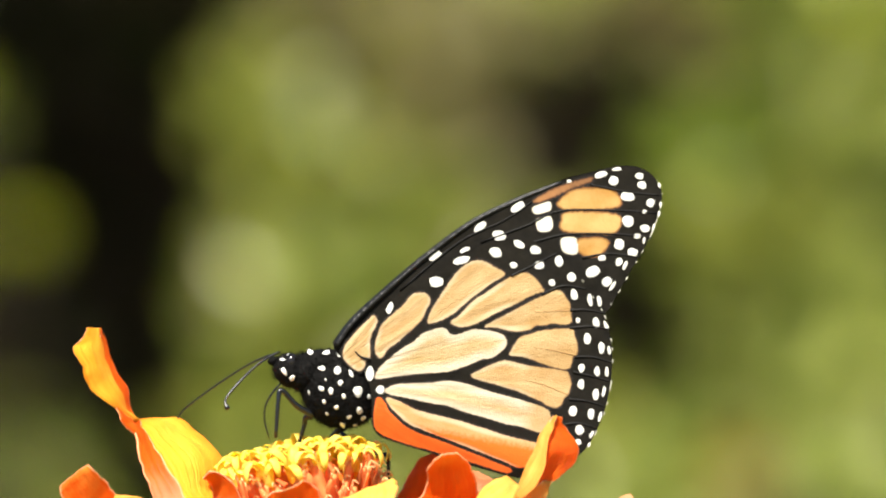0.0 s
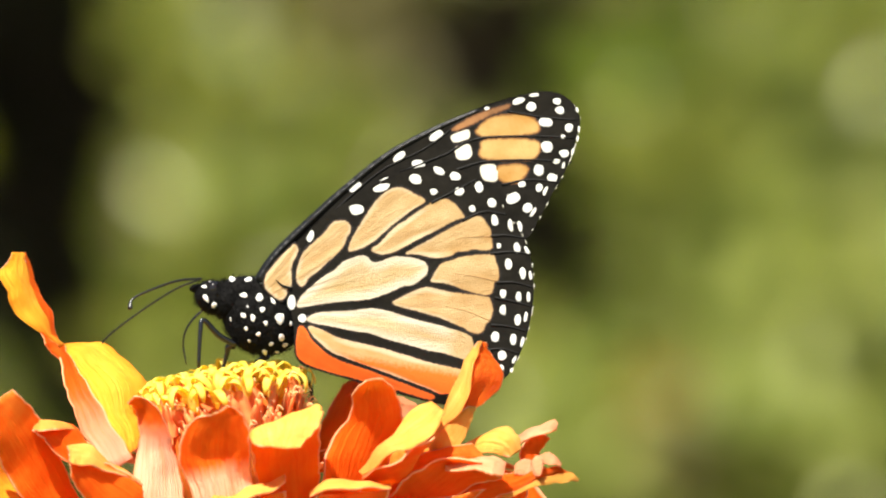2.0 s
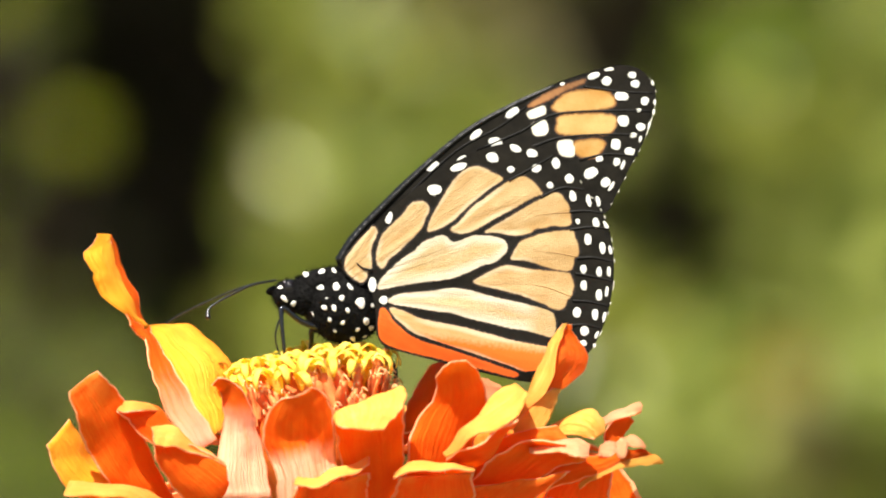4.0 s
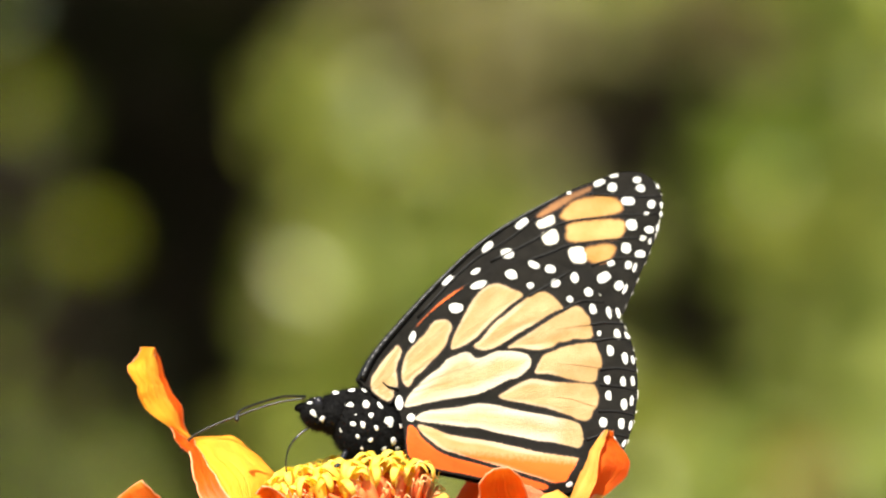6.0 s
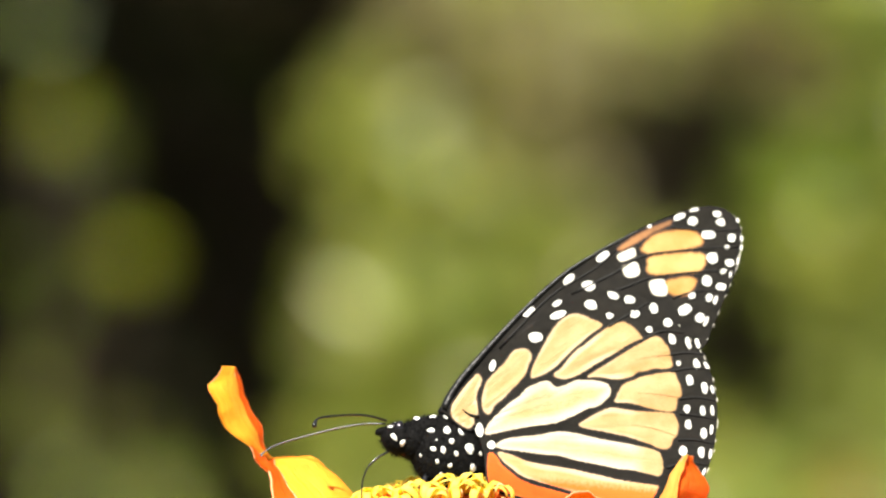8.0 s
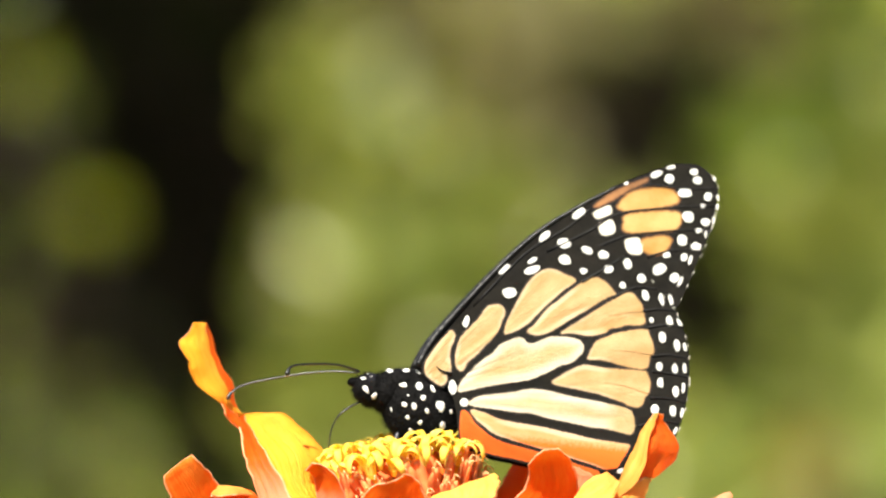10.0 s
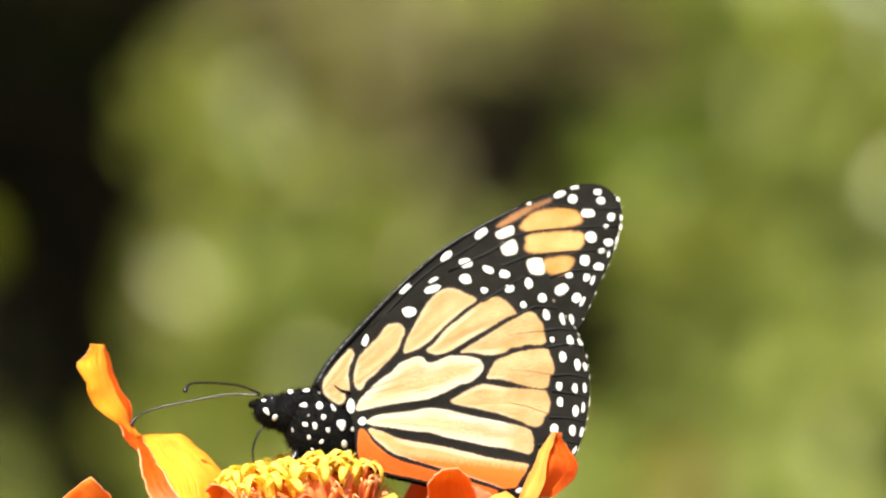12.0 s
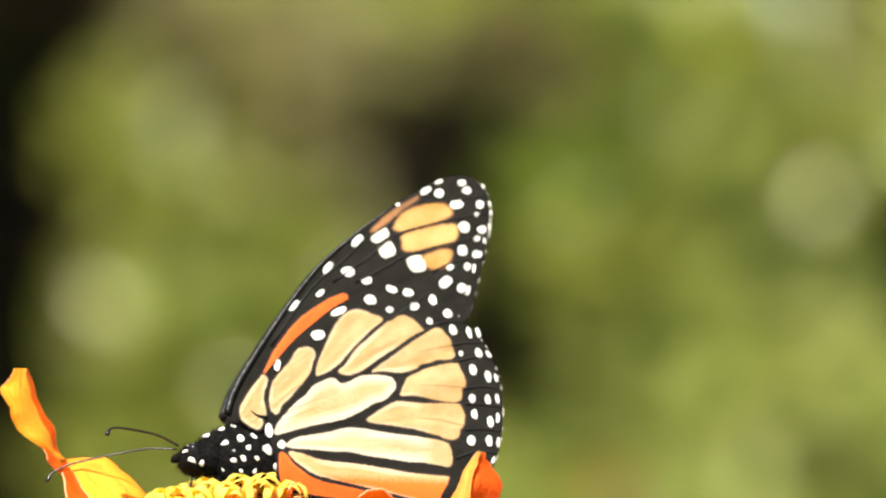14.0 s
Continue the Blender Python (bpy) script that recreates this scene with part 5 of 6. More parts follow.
def leafy(name, label, clumps, leaf, seed, base_x, base_y, category="shrub"):
    """A shrub: stems from the ground, a twig to every clump, leaves in clumps. A clump: x, y, z, radius, leaves, material."""
    rnd = random.Random(seed)
    sh = thing(name, pose(base_x, base_y, 0), label, category)
    org = Vector((base_x, base_y, 0))
    bm = bmesh.new()
    cz = sum(c[2] for c in clumps) / len(clumps)
    fork = Vector((base_x, base_y + 0.06, cz * 0.55)) - org
    tube(bm, [Vector((0, 0, -0.02)), fork * 0.5 + Vector((0.02, 0, 0)), fork], [0.012, 0.010, 0.008], 8)
    part("stem", bm, M_BARK, sh)
    bm = bmesh.new()
    for x, y, z, r, n, mat in clumps:
        tip = Vector((x, y + 0.02, z)) - org
        mid = (fork + tip) / 2 + Vector((rnd.uniform(-.03, .03), 0.06, -0.03))
        tube(bm, curve([fork, mid, tip], 8), [0.0016 - 0.00015 * i for i in range(8)], 5)
    tagged(part("twig", bm, M_BARK, sh), kind="stuff")
    for mat in {c[5].name: c[5] for c in clumps}.values():
        bm = bmesh.new()
        for x, y, z, r, n, mt in clumps:
            if mt is not mat:
                continue
            for _ in range(n):
                d = Vector((rnd.gauss(0, 1), rnd.gauss(0, 1.2), rnd.gauss(0, 1)))
                d = d.normalized() * r * rnd.random() ** 0.45
                m = Euler((rnd.uniform(-2.2, 0.5), rnd.uniform(-.9, .9), rnd.uniform(-3.1, 3.1))).to_matrix()
                ln = leaf * rnd.uniform(0.6, 1.25)
                add_leaf(bm, Vector((x, y, z)) + d - org, ln, ln * rnd.uniform(0.42, 0.6), m)
        tagged(part("crown", bm, mat, sh), kind="stuff")
    return sh


BACK_BY = 1.33      # how far back the bushes stand


def set_back(clumps):
    return [(BACK_BY * x, BACK_BY * (y + 1.2) - 1.2, 0.8 + BACK_BY * (z - 0.8), BACK_BY * r, n, mat) for x, y, z, r, n, mat in clumps]


def build_garden():
    rnd = random.Random(3)
    # ground: one sheet to the horizon, uneven near by
    bm = bmesh.new()
    xs = [-300, -60, -12] + [-6 + 0.6 * i for i in range(21)] + [12, 60, 300]
    ys = [-300, -60, -12] + [-5 + 0.6 * i for i in range(26)] + [14, 60, 300]
    g = [[bm.verts.new((x, y, 0.03 * noise.noise((x * 0.9, y * 0.9, 0.0)) if abs(x) < 7 and -6 < y < 11 else 0.0)) for x in xs] for y in ys]
    for a, b in zip(g, g[1:]):
        for k in range(len(xs) - 1):
            bm.faces.new((a[k], a[k + 1], b[k + 1], b[k]))
    m, t, p, out = nodes_of("garden_soil")
    n1 = blend(t, 0.5, grain(t, 3.0), grain(t, 90.0))
    # soil colour raised so this unseen ground bounces sunlight onto the petals
    t.links.new(ramp(t, n1, [(0.38, (0.10, 0.115, 0.04)), (0.5, (0.20, 0.17, 0.095)), (0.62, (0.14, 0.17, 0.055))]), p.inputs["Base Color"])
    p.inputs["Roughness"].default_value = 0.95
    bump(t, p, n1, 0.8, 0.02)
    tagged(new("ground", mesh_of("ground", bm, m)), "unseen garden soil with grass patches, paled to bounce light up", "ground", kind="structure")
    leafy("shrub", "sunlit olive green shrub far behind the flower", set_back(SHRUB_MID), 0.018 * BACK_BY, 1, -0.07, 2.4)
    leafy("shrub", "bright green leafy shrub behind the flower", set_back(SHRUB_RIGHT), 0.018 * BACK_BY, 2, 0.16, 2.45)
    leafy("shrub", "dry brown topped shrub with small leaves", set_back(SHRUB_TOP), 0.015 * BACK_BY, 4, 0.05, 2.65)
    leafy("shrub", "thin shrub with painted-in dark shade and a few sunlit leaves", SHRUB_LEFT, 0.013, 5, -0.30, 2.6)
    # loose outer twigs of the same shrubs, leaving the dark hollows open
    hollows = ((0.044, 0.885, 0.066, 0.049), (0.055, 0.792, 0.038, 0.050), (0.068, 0.770, 0.016, 0.016), (0.105, 0.845, 0.016, 0.014))
    for name, label, lo, hi, mats, seed in (
            ("shrub", "olive leaved bush in full sun", -0.150, 0.03, (M_OLIVE, M_OLIVE, M_GREY, M_TAN, M_GREEN), 21),
            ("shrub", "fresh green bush in full sun", 0.02, 0.27, (M_OLIVE, M_GREY, M_GREEN, M_LIME), 22)):
        pick = random.Random(seed)
        clumps = []
        for i in range(12):
            for j in range(15):
                x = lo + (hi - lo) * (i + pick.random()) / 12
                z = 0.62 + 0.36 * ((j + pick.random()) / 15) ** 1.15
                if any(((x - a) / c) ** 2 + ((z - b) / d) ** 2 < 1 for a, b, c, d in hollows):
                    continue
                if x < -0.118 + 0.30 * max(0.0, z - 0.88) + 0.014 * math.sin(z * 60):
                    continue
                if noise.noise((x * 55, z * 55, seed * 1.3)) < -0.22:
                    continue                # gaps between the twigs
                clumps.append((x, 2.75 + 1.0 * (z - 0.8) + pick.uniform(-0.06, 0.12), z, 0.010, pick.choice((4, 7, 11, 16)), pick.choice(mats)))
        # single leaves in bright colours that imitate sun glints
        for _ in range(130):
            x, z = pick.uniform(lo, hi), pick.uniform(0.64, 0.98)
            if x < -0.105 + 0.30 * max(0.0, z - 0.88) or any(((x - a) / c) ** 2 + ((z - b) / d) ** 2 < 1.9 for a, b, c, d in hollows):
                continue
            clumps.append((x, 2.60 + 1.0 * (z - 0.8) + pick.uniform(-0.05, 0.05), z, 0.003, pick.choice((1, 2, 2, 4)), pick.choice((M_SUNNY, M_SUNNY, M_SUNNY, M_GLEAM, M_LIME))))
        clumps = [(0.68 * x, 0.68 * (y + 1.2) - 1.25, 0.8 + 0.68 * (z - 0.8), 0.68 * r, n, mat) for x, y, z, r, n, mat in clumps]
        leafy(name, label, set_back(clumps), 0.014 * BACK_BY, seed, 0.46 * (lo + hi), 2.8)
    # hedge darkened by leaf colour; unseen tree added to keep the sun off it
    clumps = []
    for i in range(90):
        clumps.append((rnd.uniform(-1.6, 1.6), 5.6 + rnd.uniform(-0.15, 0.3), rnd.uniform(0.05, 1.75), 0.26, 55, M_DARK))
    leafy("hedge", "dense hedge, near-black leaf colour painting in deep shade", clumps, 0.07, 8, 0.0, 5.8, "hedge")
    # added backdrop wall; its near-black wood colour stands in for deep shade
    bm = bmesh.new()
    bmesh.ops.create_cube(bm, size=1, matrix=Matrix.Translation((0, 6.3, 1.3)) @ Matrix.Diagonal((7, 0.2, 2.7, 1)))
    m, t, p, out = nodes_of("wood_painted_shade")
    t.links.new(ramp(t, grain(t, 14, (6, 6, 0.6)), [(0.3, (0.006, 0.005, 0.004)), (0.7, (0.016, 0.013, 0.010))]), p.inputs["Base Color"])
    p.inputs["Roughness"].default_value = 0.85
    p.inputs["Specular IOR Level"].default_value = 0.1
    tagged(new("backdrop_wall", mesh_of("backdrop_wall", bm, m, False)), "added wooden backdrop wall, coloured near black to imitate deep shade", "wall", kind="structure")
    # crown out of view, placed only to block sun from the hedge
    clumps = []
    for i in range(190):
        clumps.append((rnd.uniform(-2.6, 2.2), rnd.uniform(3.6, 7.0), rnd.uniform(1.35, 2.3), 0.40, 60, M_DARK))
    leafy("tree", "unseen leafy tree added to shade the hedge", clumps, 0.11, 9, 0.4, 6.0, "tree")


SHRUB_MID = []
SHRUB_MID += [
    (-0.075, 1.57, 0.882, 0.011, 38, M_OLIVE),
    (-0.076, 1.44, 0.858, 0.013, 49, M_OLIVE),
    (-0.057, 1.56, 0.866, 0.014, 55, M_OLIVE),
    (-0.062, 1.47, 0.844, 0.015, 67, M_OLIVE),
    (-0.045, 1.46, 0.837, 0.012, 43, M_OLIVE),
    (-0.070, 1.35, 0.840, 0.011, 43, M_OLIVE),
    (-0.039, 1.55, 0.861, 0.012, 43, M_TAN),
    (-0.030, 1.33, 0.877, 0.011, 43, M_TAN),
    (-0.054, 1.40, 0.887, 0.013, 55, M_TAN),
    (-0.070, 1.38, 0.819, 0.013, 55, M_TAN),
    (-0.078, 1.45, 0.807, 0.012, 43, M_OLIVE),
    (-0.058, 1.31, 0.809, 0.014, 67, M_GREY),
    (-0.047, 1.48, 0.810, 0.014, 55, M_OLIVE),
    (-0.084, 1.49, 0.790, 0.010, 34, M_OLIVE),
]
SHRUB_MID += [
    (-0.072, 1.28, 0.787, 0.013, 55, M_OLIVE),
    (-0.053, 1.39, 0.788, 0.015, 67, M_GREY),
    (-0.026, 1.27, 0.812, 0.014, 67, M_OLIVE),
    (-0.017, 1.39, 0.842, 0.010, 34, M_TAN),
    (-0.026, 1.29, 0.831, 0.011, 43, M_OLIVE),
    (-0.080, 1.46, 0.766, 0.013, 55, M_OLIVE),
    (-0.058, 1.32, 0.765, 0.014, 67, M_GREY),
    (-0.041, 1.46, 0.770, 0.015, 67, M_OLIVE),
    (-0.063, 1.39, 0.742, 0.015, 67, M_OLIVE),
    (-0.021, 1.45, 0.780, 0.017, 82, M_OLIVE),
    (-0.020, 1.24, 0.753, 0.015, 82, M_OLIVE),
]
SHRUB_RIGHT = []
SHRUB_RIGHT += [
    (0.058, 1.55, 0.856, 0.011, 35, M_GREEN),
    (0.064, 1.43, 0.842, 0.013, 55, M_GREEN),
    (0.051, 1.53, 0.840, 0.009, 25, M_GREEN),
    (0.077, 1.49, 0.861, 0.014, 55, M_GREEN),
    (0.088, 1.47, 0.842, 0.015, 67, M_OLIVE),
    (0.076, 1.33, 0.822, 0.014, 67, M_OLIVE),
    (0.063, 1.52, 0.822, 0.014, 55, M_GREEN),
    (0.055, 1.27, 0.818, 0.009, 29, M_OLIVE),
    (0.092, 1.32, 0.809, 0.014, 67, M_GREY),
    (0.075, 1.36, 0.800, 0.015, 67, M_GREY),
    (0.067, 1.44, 0.793, 0.010, 34, M_OLIVE),
    (0.087, 1.28, 0.784, 0.014, 67, M_GREY),
    (0.074, 1.44, 0.775, 0.015, 67, M_GREY),
    (0.061, 1.46, 0.765, 0.012, 43, M_OLIVE),
]
SHRUB_RIGHT += [
    (0.039, 1.25, 0.763, 0.011, 43, M_GREY),
    (0.064, 1.35, 0.755, 0.011, 43, M_GREY),
    (0.084, 1.21, 0.757, 0.014, 67, M_GREY),
    (0.107, 1.37, 0.826, 0.015, 67, M_GREY),
    (0.098, 1.32, 0.852, 0.014, 67, M_GREY),
    (0.115, 1.48, 0.793, 0.015, 67, M_GREY),
    (0.111, 1.32, 0.765, 0.014, 67, M_GREY),
    (0.134, 1.53, 0.840, 0.016, 67, M_OLIVE),
    (0.133, 1.45, 0.805, 0.015, 67, M_GREY),
    (0.149, 1.48, 0.817, 0.015, 67, M_GREY),
    (0.134, 1.27, 0.781, 0.014, 67, M_GREY),
    (0.030, 1.22, 0.751, 0.012, 55, M_GREY),
    (0.025, 1.34, 0.739, 0.011, 43, M_GREY),
    (0.036, 1.22, 0.737, 0.011, 43, M_GREY),
]
SHRUB_RIGHT += [
    (0.050, 1.38, 0.746, 0.011, 43, M_GREY),
    (0.052, 1.28, 0.732, 0.013, 55, M_OLIVE),
    (0.028, 1.30, 0.724, 0.013, 55, M_GREY),
    (-0.004, 1.41, 0.729, 0.013, 55, M_OLIVE),
    (0.064, 1.31, 0.732, 0.011, 43, M_OLIVE),
    (0.068, 1.21, 0.742, 0.009, 34, M_TAN),
    (0.015, 1.25, 0.766, 0.014, 67, M_OLIVE),
    (0.012, 1.33, 0.741, 0.014, 67, M_OLIVE),
    (0.149, 1.44, 0.855, 0.013, 55, M_GREY),
    (0.103, 1.36, 0.754, 0.015, 67, M_GREY),
    (0.113, 1.29, 0.743, 0.014, 67, M_GREY),
    (0.129, 1.36, 0.751, 0.015, 67, M_GREY),
    (0.087, 1.28, 0.738, 0.014, 67, M_GREY),
    (0.141, 1.34, 0.735, 0.014, 67, M_GREY),
]
SHRUB_RIGHT += [
    (0.110, 1.37, 0.725, 0.015, 67, M_GREY),
    (0.073, 1.22, 0.729, 0.012, 55, M_OLIVE),
    (0.091, 1.31, 0.768, 0.011, 43, M_GREY),
    (0.148, 1.34, 0.761, 0.014, 67, M_GREY),
    (0.077, 1.38, 0.759, 0.013, 55, M_GREY),
    (0.098, 1.29, 0.778, 0.013, 55, M_GREY),
    (0.116, 1.37, 0.780, 0.013, 55, M_GREY),
    (0.085, 1.35, 0.743, 0.013, 55, M_GREY),
    (0.062, 1.42, 0.742, 0.010, 34, M_GREY),
    (0.123, 1.30, 0.765, 0.013, 55, M_GREY),
    (0.137, 1.40, 0.793, 0.013, 55, M_GREY),
    (0.056, 1.25, 0.752, 0.004, 11, M_BLOOM),
    (0.067, 1.33, 0.757, 0.003, 9, M_BLOOM),
    (0.047, 1.24, 0.746, 0.002, 8, M_BLOOM),
]
SHRUB_RIGHT += [
    (0.134, 1.46, 0.776, 0.013, 55, M_GREY),
    (0.116, 1.37, 0.813, 0.011, 43, M_GREY),
]
SHRUB_TOP = []
SHRUB_TOP += [
    (-0.013, 1.57, 0.886, 0.011, 34, M_TAN),
    (0.004, 1.48, 0.895, 0.008, 25, M_TAN),
    (0.022, 1.59, 0.903, 0.009, 25, M_TAN),
    (0.039, 1.52, 0.899, 0.009, 29, M_TAN),
    (0.058, 1.50, 0.880, 0.008, 22, M_TAN),
    (0.070, 1.39, 0.885, 0.011, 43, M_OLIVE),
    (0.092, 1.58, 0.891, 0.014, 55, M_OLIVE),
    (0.098, 1.33, 0.875, 0.013, 55, M_OLIVE),
    (0.119, 1.39, 0.874, 0.013, 55, M_OLIVE),
    (0.136, 1.44, 0.883, 0.013, 55, M_TAN),
    (0.066, 1.51, 0.869, 0.008, 22, M_GREEN),
    (-0.024, 1.40, 0.900, 0.013, 55, M_TAN),
    (0.004, 1.57, 0.909, 0.014, 55, M_TAN),
    (0.040, 1.60, 0.912, 0.014, 55, M_OLIVE),
]
SHRUB_TOP += [
    (0.070, 1.39, 0.902, 0.013, 55, M_GREY),
    (0.107, 1.50, 0.906, 0.014, 55, M_GREY),
    (-0.059, 1.36, 0.902, 0.013, 55, M_TAN),
    (0.138, 1.45, 0.904, 0.013, 55, M_OLIVE),
]
SHRUB_TOP += [
    (0.008, 1.50, 0.890, 0.006, 12, M_TAN),
    (0.028, 1.52, 0.893, 0.006, 12, M_TAN),
    (-0.010, 1.47, 0.872, 0.008, 22, M_TAN),
]
# the M_DARK clumps paint shaded gaps into this crown by colour
SHRUB_LEFT = []
SHRUB_LEFT += [
    (-0.219, 2.69, 0.839, 0.002, 42, M_LIME),
    (-0.247, 2.63, 0.901, 0.008, 10, M_LIME),
    (-0.238, 2.74, 0.893, 0.010, 16, M_OLIVE),
    (-0.248, 2.68, 0.903, 0.009, 8, M_LIME),
    (-0.253, 2.56, 0.783, 0.005, 10, M_OLIVE),
    (-0.243, 2.44, 0.782, 0.004, 9, M_OLIVE),
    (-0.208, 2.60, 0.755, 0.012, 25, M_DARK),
    (-0.252, 2.44, 0.834, 0.003, 8, M_GREEN),
    (-0.259, 2.60, 0.937, 0.006, 11, M_GREEN),
    (-0.240, 2.52, 0.814, 0.002, 7, M_GREEN),
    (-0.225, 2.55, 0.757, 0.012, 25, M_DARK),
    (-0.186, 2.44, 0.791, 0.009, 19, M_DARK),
    (-0.234, 2.55, 0.733, 0.017, 24, M_GREEN),
    (-0.207, 2.57, 0.723, 0.019, 34, M_OLIVE),
]
SHRUB_LEFT += [
    (-0.240, 2.50, 0.748, 0.016, 8, M_GREEN),
    (-0.214, 2.48, 0.762, 0.015, 6, M_OLIVE),
    (-0.200, 2.52, 0.740, 0.016, 18, M_GREEN),
    (-0.178, 2.46, 0.748, 0.014, 14, M_OLIVE),
    (-0.242, 2.50, 0.784, 0.007, 10, M_TAN),
]
SHRUB_LEFT += [
    (-0.174, 2.35, 0.712, 0.016, 43, M_OLIVE),
    (-0.239, 2.45, 0.703, 0.018, 55, M_GREEN),
    (-0.161, 2.29, 0.696, 0.018, 55, M_OLIVE),
    (-0.210, 2.39, 0.693, 0.018, 55, M_GREEN),
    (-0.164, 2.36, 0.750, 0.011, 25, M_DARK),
]


# ---- motion ----
def motions():
    # the tall petal sags a little as the butterfly moves on
    walk(tall_petal, [(t, pose(x * MM, 0, z * MM)) for t, x, z in ((0.0, 0, 0), (4.2, 0, 0), (6.3, 0.1, -0.5), (14.0, 0.15, -0.5))])
    # the butterfly shifts its stance on the flower head
    lean, across = Vector((0.527, 0, -0.85)), Vector((0.85, 0, 0.527))
    walk(butterfly, [(t, pose(x, 0.00220, z, 0, a, 0) @ Matrix.Rotation(radians(-tilt), 4, lean) @ Matrix.Rotation(radians(nod), 4, across)) for t, x, z, a, tilt, nod in (
        (0.0, -0.01930, 0.79263, 2.14, 0.0, 0.0),
        (0.5, -0.01904, 0.79256, 2.16, 0.0, 0.0),
        (1.0, -0.01967, 0.79235, 0.96, 0.0, 0.0),
        (1.5, -0.02003, 0.79194, 0.00, 0.0, 0.0),
        (2.0, -0.01971, 0.79217, 1.17, 0.0, 0.0),
        (2.5, -0.02016, 0.79196, 0.18, 0.0, 0.0),
        (3.0, -0.02003, 0.79200, 0.36, 0.0, 0.0),
        (3.5, -0.01999, 0.79221, 0.87, 0.0, 0.0),
        (4.0, -0.02023, 0.79215, -0.75, 0.0, 0.0),
        (4.2, -0.02043, 0.79226, -2.09, 0.0, 0.0),
        (6.3, -0.02257, 0.79008, -2.56, 10.4, -6.0),
        (6.5, -0.02248, 0.78998, -2.63, 10.2, -6.1),
        (7.0, -0.02264, 0.78960, -2.28, 14.1, -8.7),
        (7.5, -0.02244, 0.78965, -2.73, 11.8, -7.8),
        (8.0, -0.02247, 0.78944, -2.73, 12.9, -8.4),
        (8.2, -0.02252, 0.78948, -2.69, 13.1, -8.9),
        (10.3, -0.02218, 0.78973, -3.25, 10.3, -2.0),
        (10.5, -0.02224, 0.78967, -3.14, 9.9, -4.3),
        (11.0, -0.02221, 0.78989, -2.59, 10.5, -2.2),
        (11.5, -0.02200, 0.79012, -1.57, 10.0, -4.3),
        (12.0, -0.02203, 0.78989, -2.28, 7.1, -5.3),
        (12.5, -0.02227, 0.78975, -3.13, 9.4, -5.3),
        (13.0, -0.02248, 0.78948, -4.47, 14.3, -4.3),
        (13.5, -0.02271, 0.78945, -5.07, 13.3, -3.3),
        (14.0, -0.02298, 0.78932, -5.60, 15.6, -5.9),
    )])
    # forewings slide forward against the hindwings
    for side in (1, -1):
        rows = [
            (0.0, 0.07, -0.01, 0.14),
            (0.5, 0.13, 0.13, 0.09),
            (1.0, 0.08, 0.04, 0.03),
            (1.5, -0.00, -0.00, 0.00),
            (2.0, 0.33, -0.57, 0.94),
            (2.5, 0.52, -0.91, 1.55),
            (3.0, 0.32, -0.61, 0.86),
            (3.5, 0.46, -0.60, 0.79),
            (4.0, 0.30, -0.39, 0.67),
            (4.2, 0.09, -0.08, 1.01),
            (6.3, 0.07, 0.35, 2.02),
            (6.5, 0.20, 0.25, 2.10),
            (7.0, 0.41, 0.08, 2.37),
            (7.5, 0.14, 0.29, 1.71),
            (8.0, 0.42, 0.12, 2.15),
            (8.2, 0.13, 0.44, 1.58),
            (10.3, 0.37, -0.28, 1.51),
            (10.5, 0.17, -0.00, 1.23),
            (11.0, 0.46, -0.17, 1.58),
            (11.5, 0.46, -0.36, 1.80),
            (12.0, 0.39, -0.33, 1.54),
            (12.5, 0.14, 0.02, 0.98),
            (13.0, 0.01, 0.16, 1.11),
            (13.5, 0.07, -0.05, 3.03),
            (14.0, 0.04, 0.35, 7.32),
        ]
        ahead = 0.0 if side > 0 else 0.16      # the far one stands a little ahead
        walk(wings['forewing', side], [(t, pose((x - ahead) * MM, -side * 1.6 * MM, (z + ahead) * MM, 0, -a, 0)) for t, x, z, a in rows])
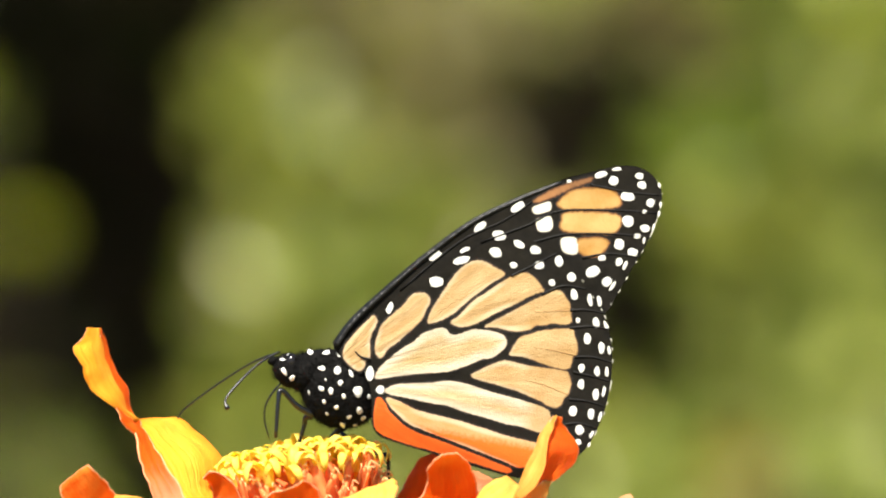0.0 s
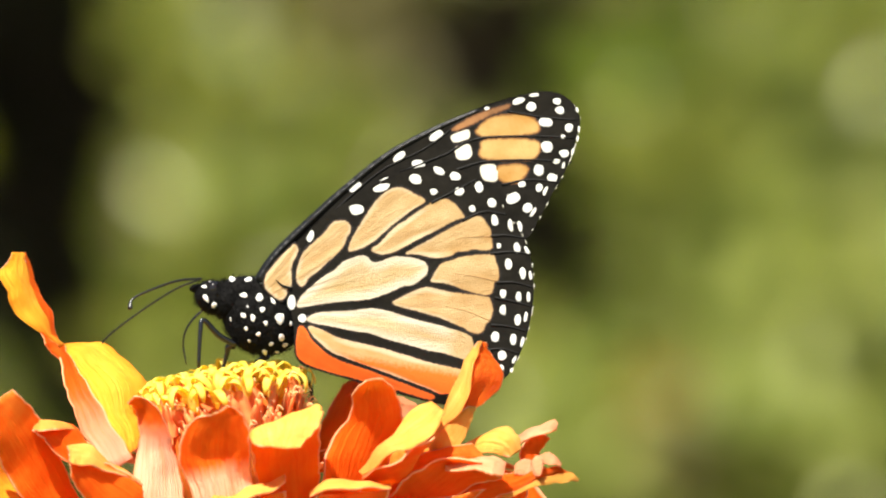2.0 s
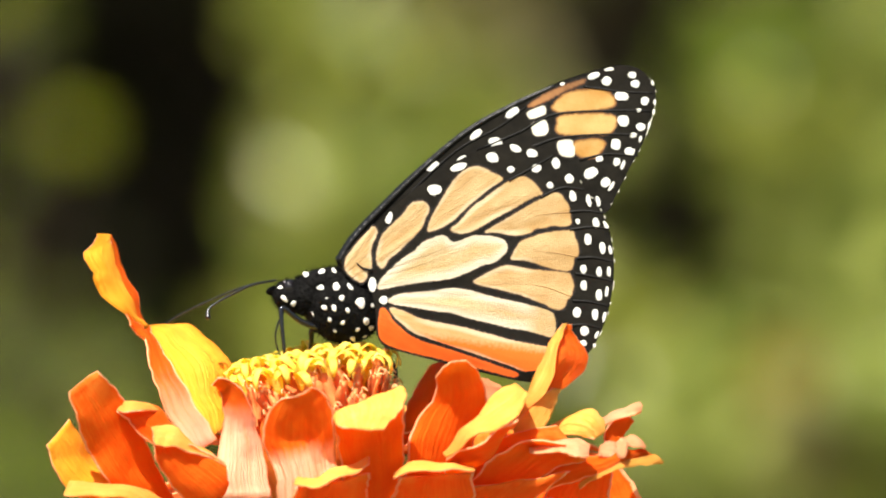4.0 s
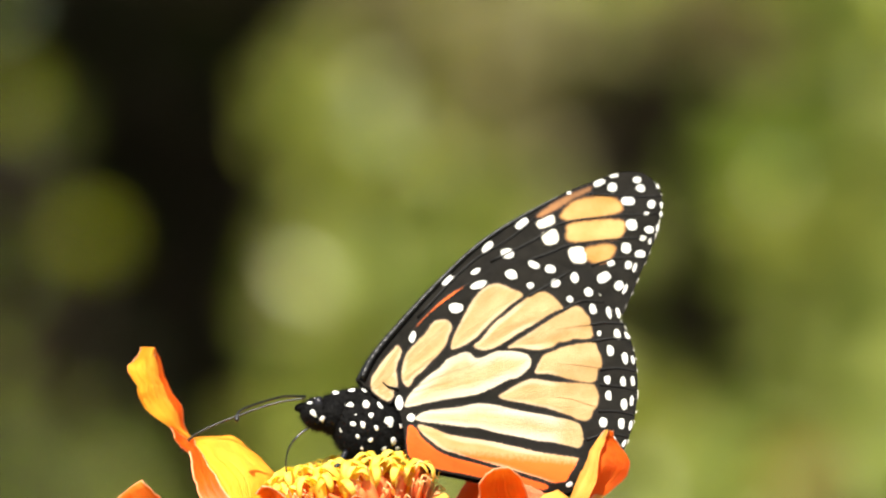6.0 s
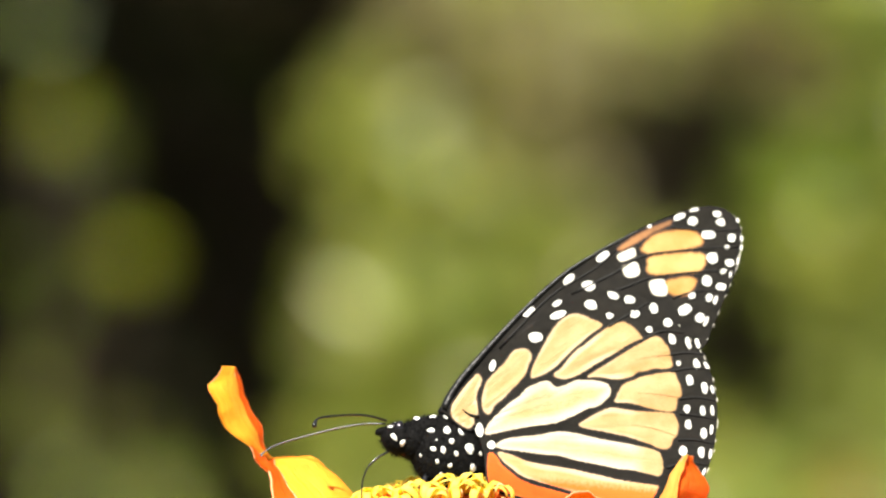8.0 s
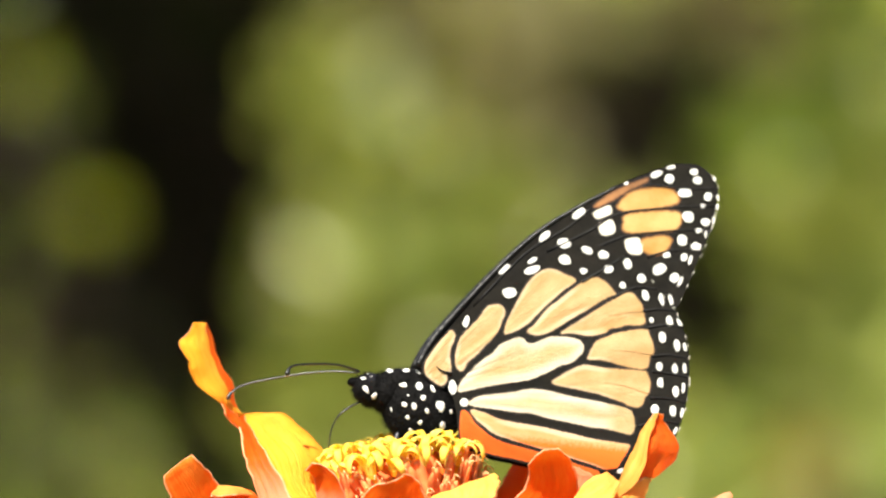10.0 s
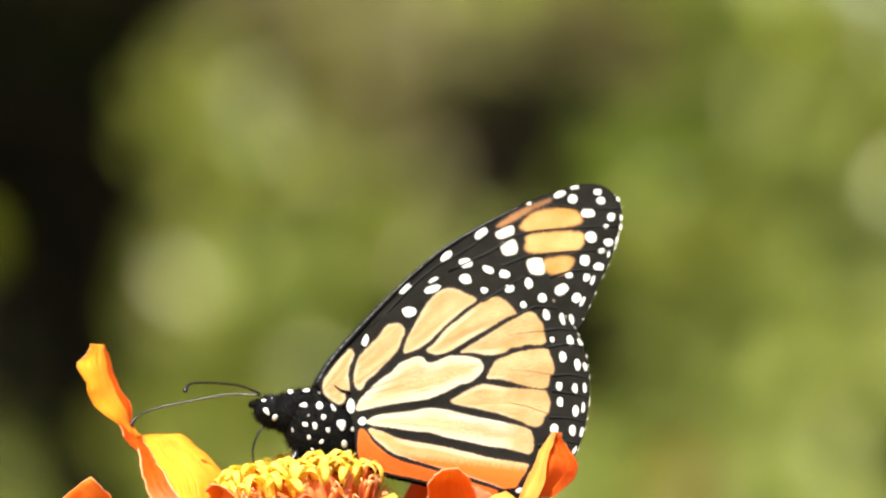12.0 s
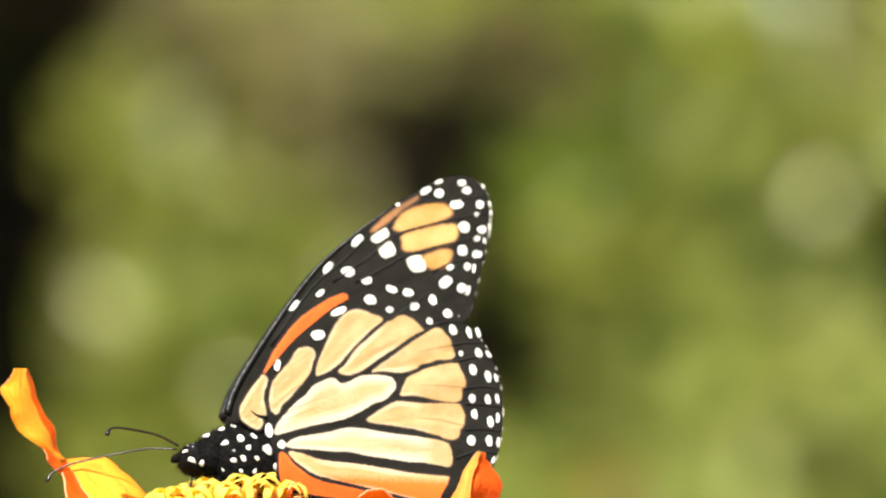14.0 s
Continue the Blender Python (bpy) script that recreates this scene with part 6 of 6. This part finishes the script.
    # the body bows towards the florets
    rows = [
        (0.0, -1.61, -0.21, -0.01),
        (0.5, -1.88, -0.07, -0.18),
        (1.0, -0.67, 0.07, -0.01),
        (1.5, -0.05, -0.00, 0.00),
        (2.0, -2.41, -0.21, 0.24),
        (2.5, -1.49, -0.27, 0.30),
        (3.0, -1.24, -0.27, 0.32),
        (3.5, -0.98, -0.34, 0.27),
        (4.0, 7.73, -0.33, 0.12),
        (4.2, 9.58, -0.32, 0.05),
        (6.3, 0.06, -0.21, -0.07),
        (6.5, -0.50, -0.22, 0.05),
        (7.0, -0.80, -0.31, -0.17),
        (7.5, -0.71, -0.23, -0.04),
        (8.0, -1.08, -0.22, -0.08),
        (8.2, -1.05, -0.22, -0.17),
        (10.3, -4.37, -0.50, -0.12),
        (10.5, -4.30, -0.40, -0.18),
        (11.0, -4.31, -0.46, -0.26),
        (11.5, -4.01, -0.38, -0.19),
        (12.0, -1.45, -0.05, -0.06),
        (12.5, 0.11, 0.14, -0.05),
        (13.0, 3.24, 0.27, -0.06),
        (13.5, 6.78, 0.44, 0.07),
        (14.0, 12.99, 0.68, 0.01),
    ]
    hub = Matrix.Translation((-0.0011, 0, -0.0011))
    walk(thorax, [(t, pose(x * MM, 0, z * MM) @ hub @ pose(0, 0, 0, 0, -a, 0) @ hub.inverted()) for t, a, x, z in rows])
    # feelers swing, each about its root, and the proboscis feels about
    for ob, rows in ((feelers[0], ((0, 40.5), (0.5, 28.8), (1, 16.4), (1.5, 21.1), (2, 15.4), (2.5, 13.6), (3, 19.4), (3.5, 20.2), (3.8, 19), (4.0, 10), (4.2, 0.3), (6.3, 8.1), (6.5, 7.6), (7.5, 1.2), (8.2, -2.8), (10.3, -4.2), (11, -5.9), (12.5, -13.1), (13.5, -24.4), (14, -32.8))),
                     (feelers[1], ((0, 20.0), (0.5, 12.3), (1, 25.4), (1.5, 40.1), (1.8, 32), (2, 20.5), (2.5, 13), (3, 11.5), (3.5, 12), (3.8, 9), (4.0, -2.5), (4.2, -6), (6.3, -1.9), (7.5, -3.8), (8.2, -7.0), (10.3, -8.0), (11, -5.8), (12.5, -11.5), (14, -26.5))),
                     (tongue, ((0, 9), (1.5, 2), (2.5, 8), (4.2, 13), (6.3, -14), (7, -15), (8.2, -15), (10.5, -16), (11, -6), (11.5, 8), (12.5, 17), (14, 19)))):
        root = Matrix.Translation(ob.location)
        walk(ob, [(t, root @ pose(0, 0, 0, 0, -a, 0)) for t, a in rows])
    # the front legs fold in among the florets
    for leg in legs[:2]:
        hip = Matrix.Translation((-0.0081, 0, -0.0045))
        walk(leg, [(t, hip @ pose(0, 0, 0, 0, -a, 0) @ hip.inverted()) for t, a in ((0, 0), (3.5, 0), (4.2, 12), (6.3, 89), (14, 92))])


build_garden()
flower, tall_petal = build_flower()
butterfly, wings, thorax, feelers, tongue, legs = build_butterfly()
motions()
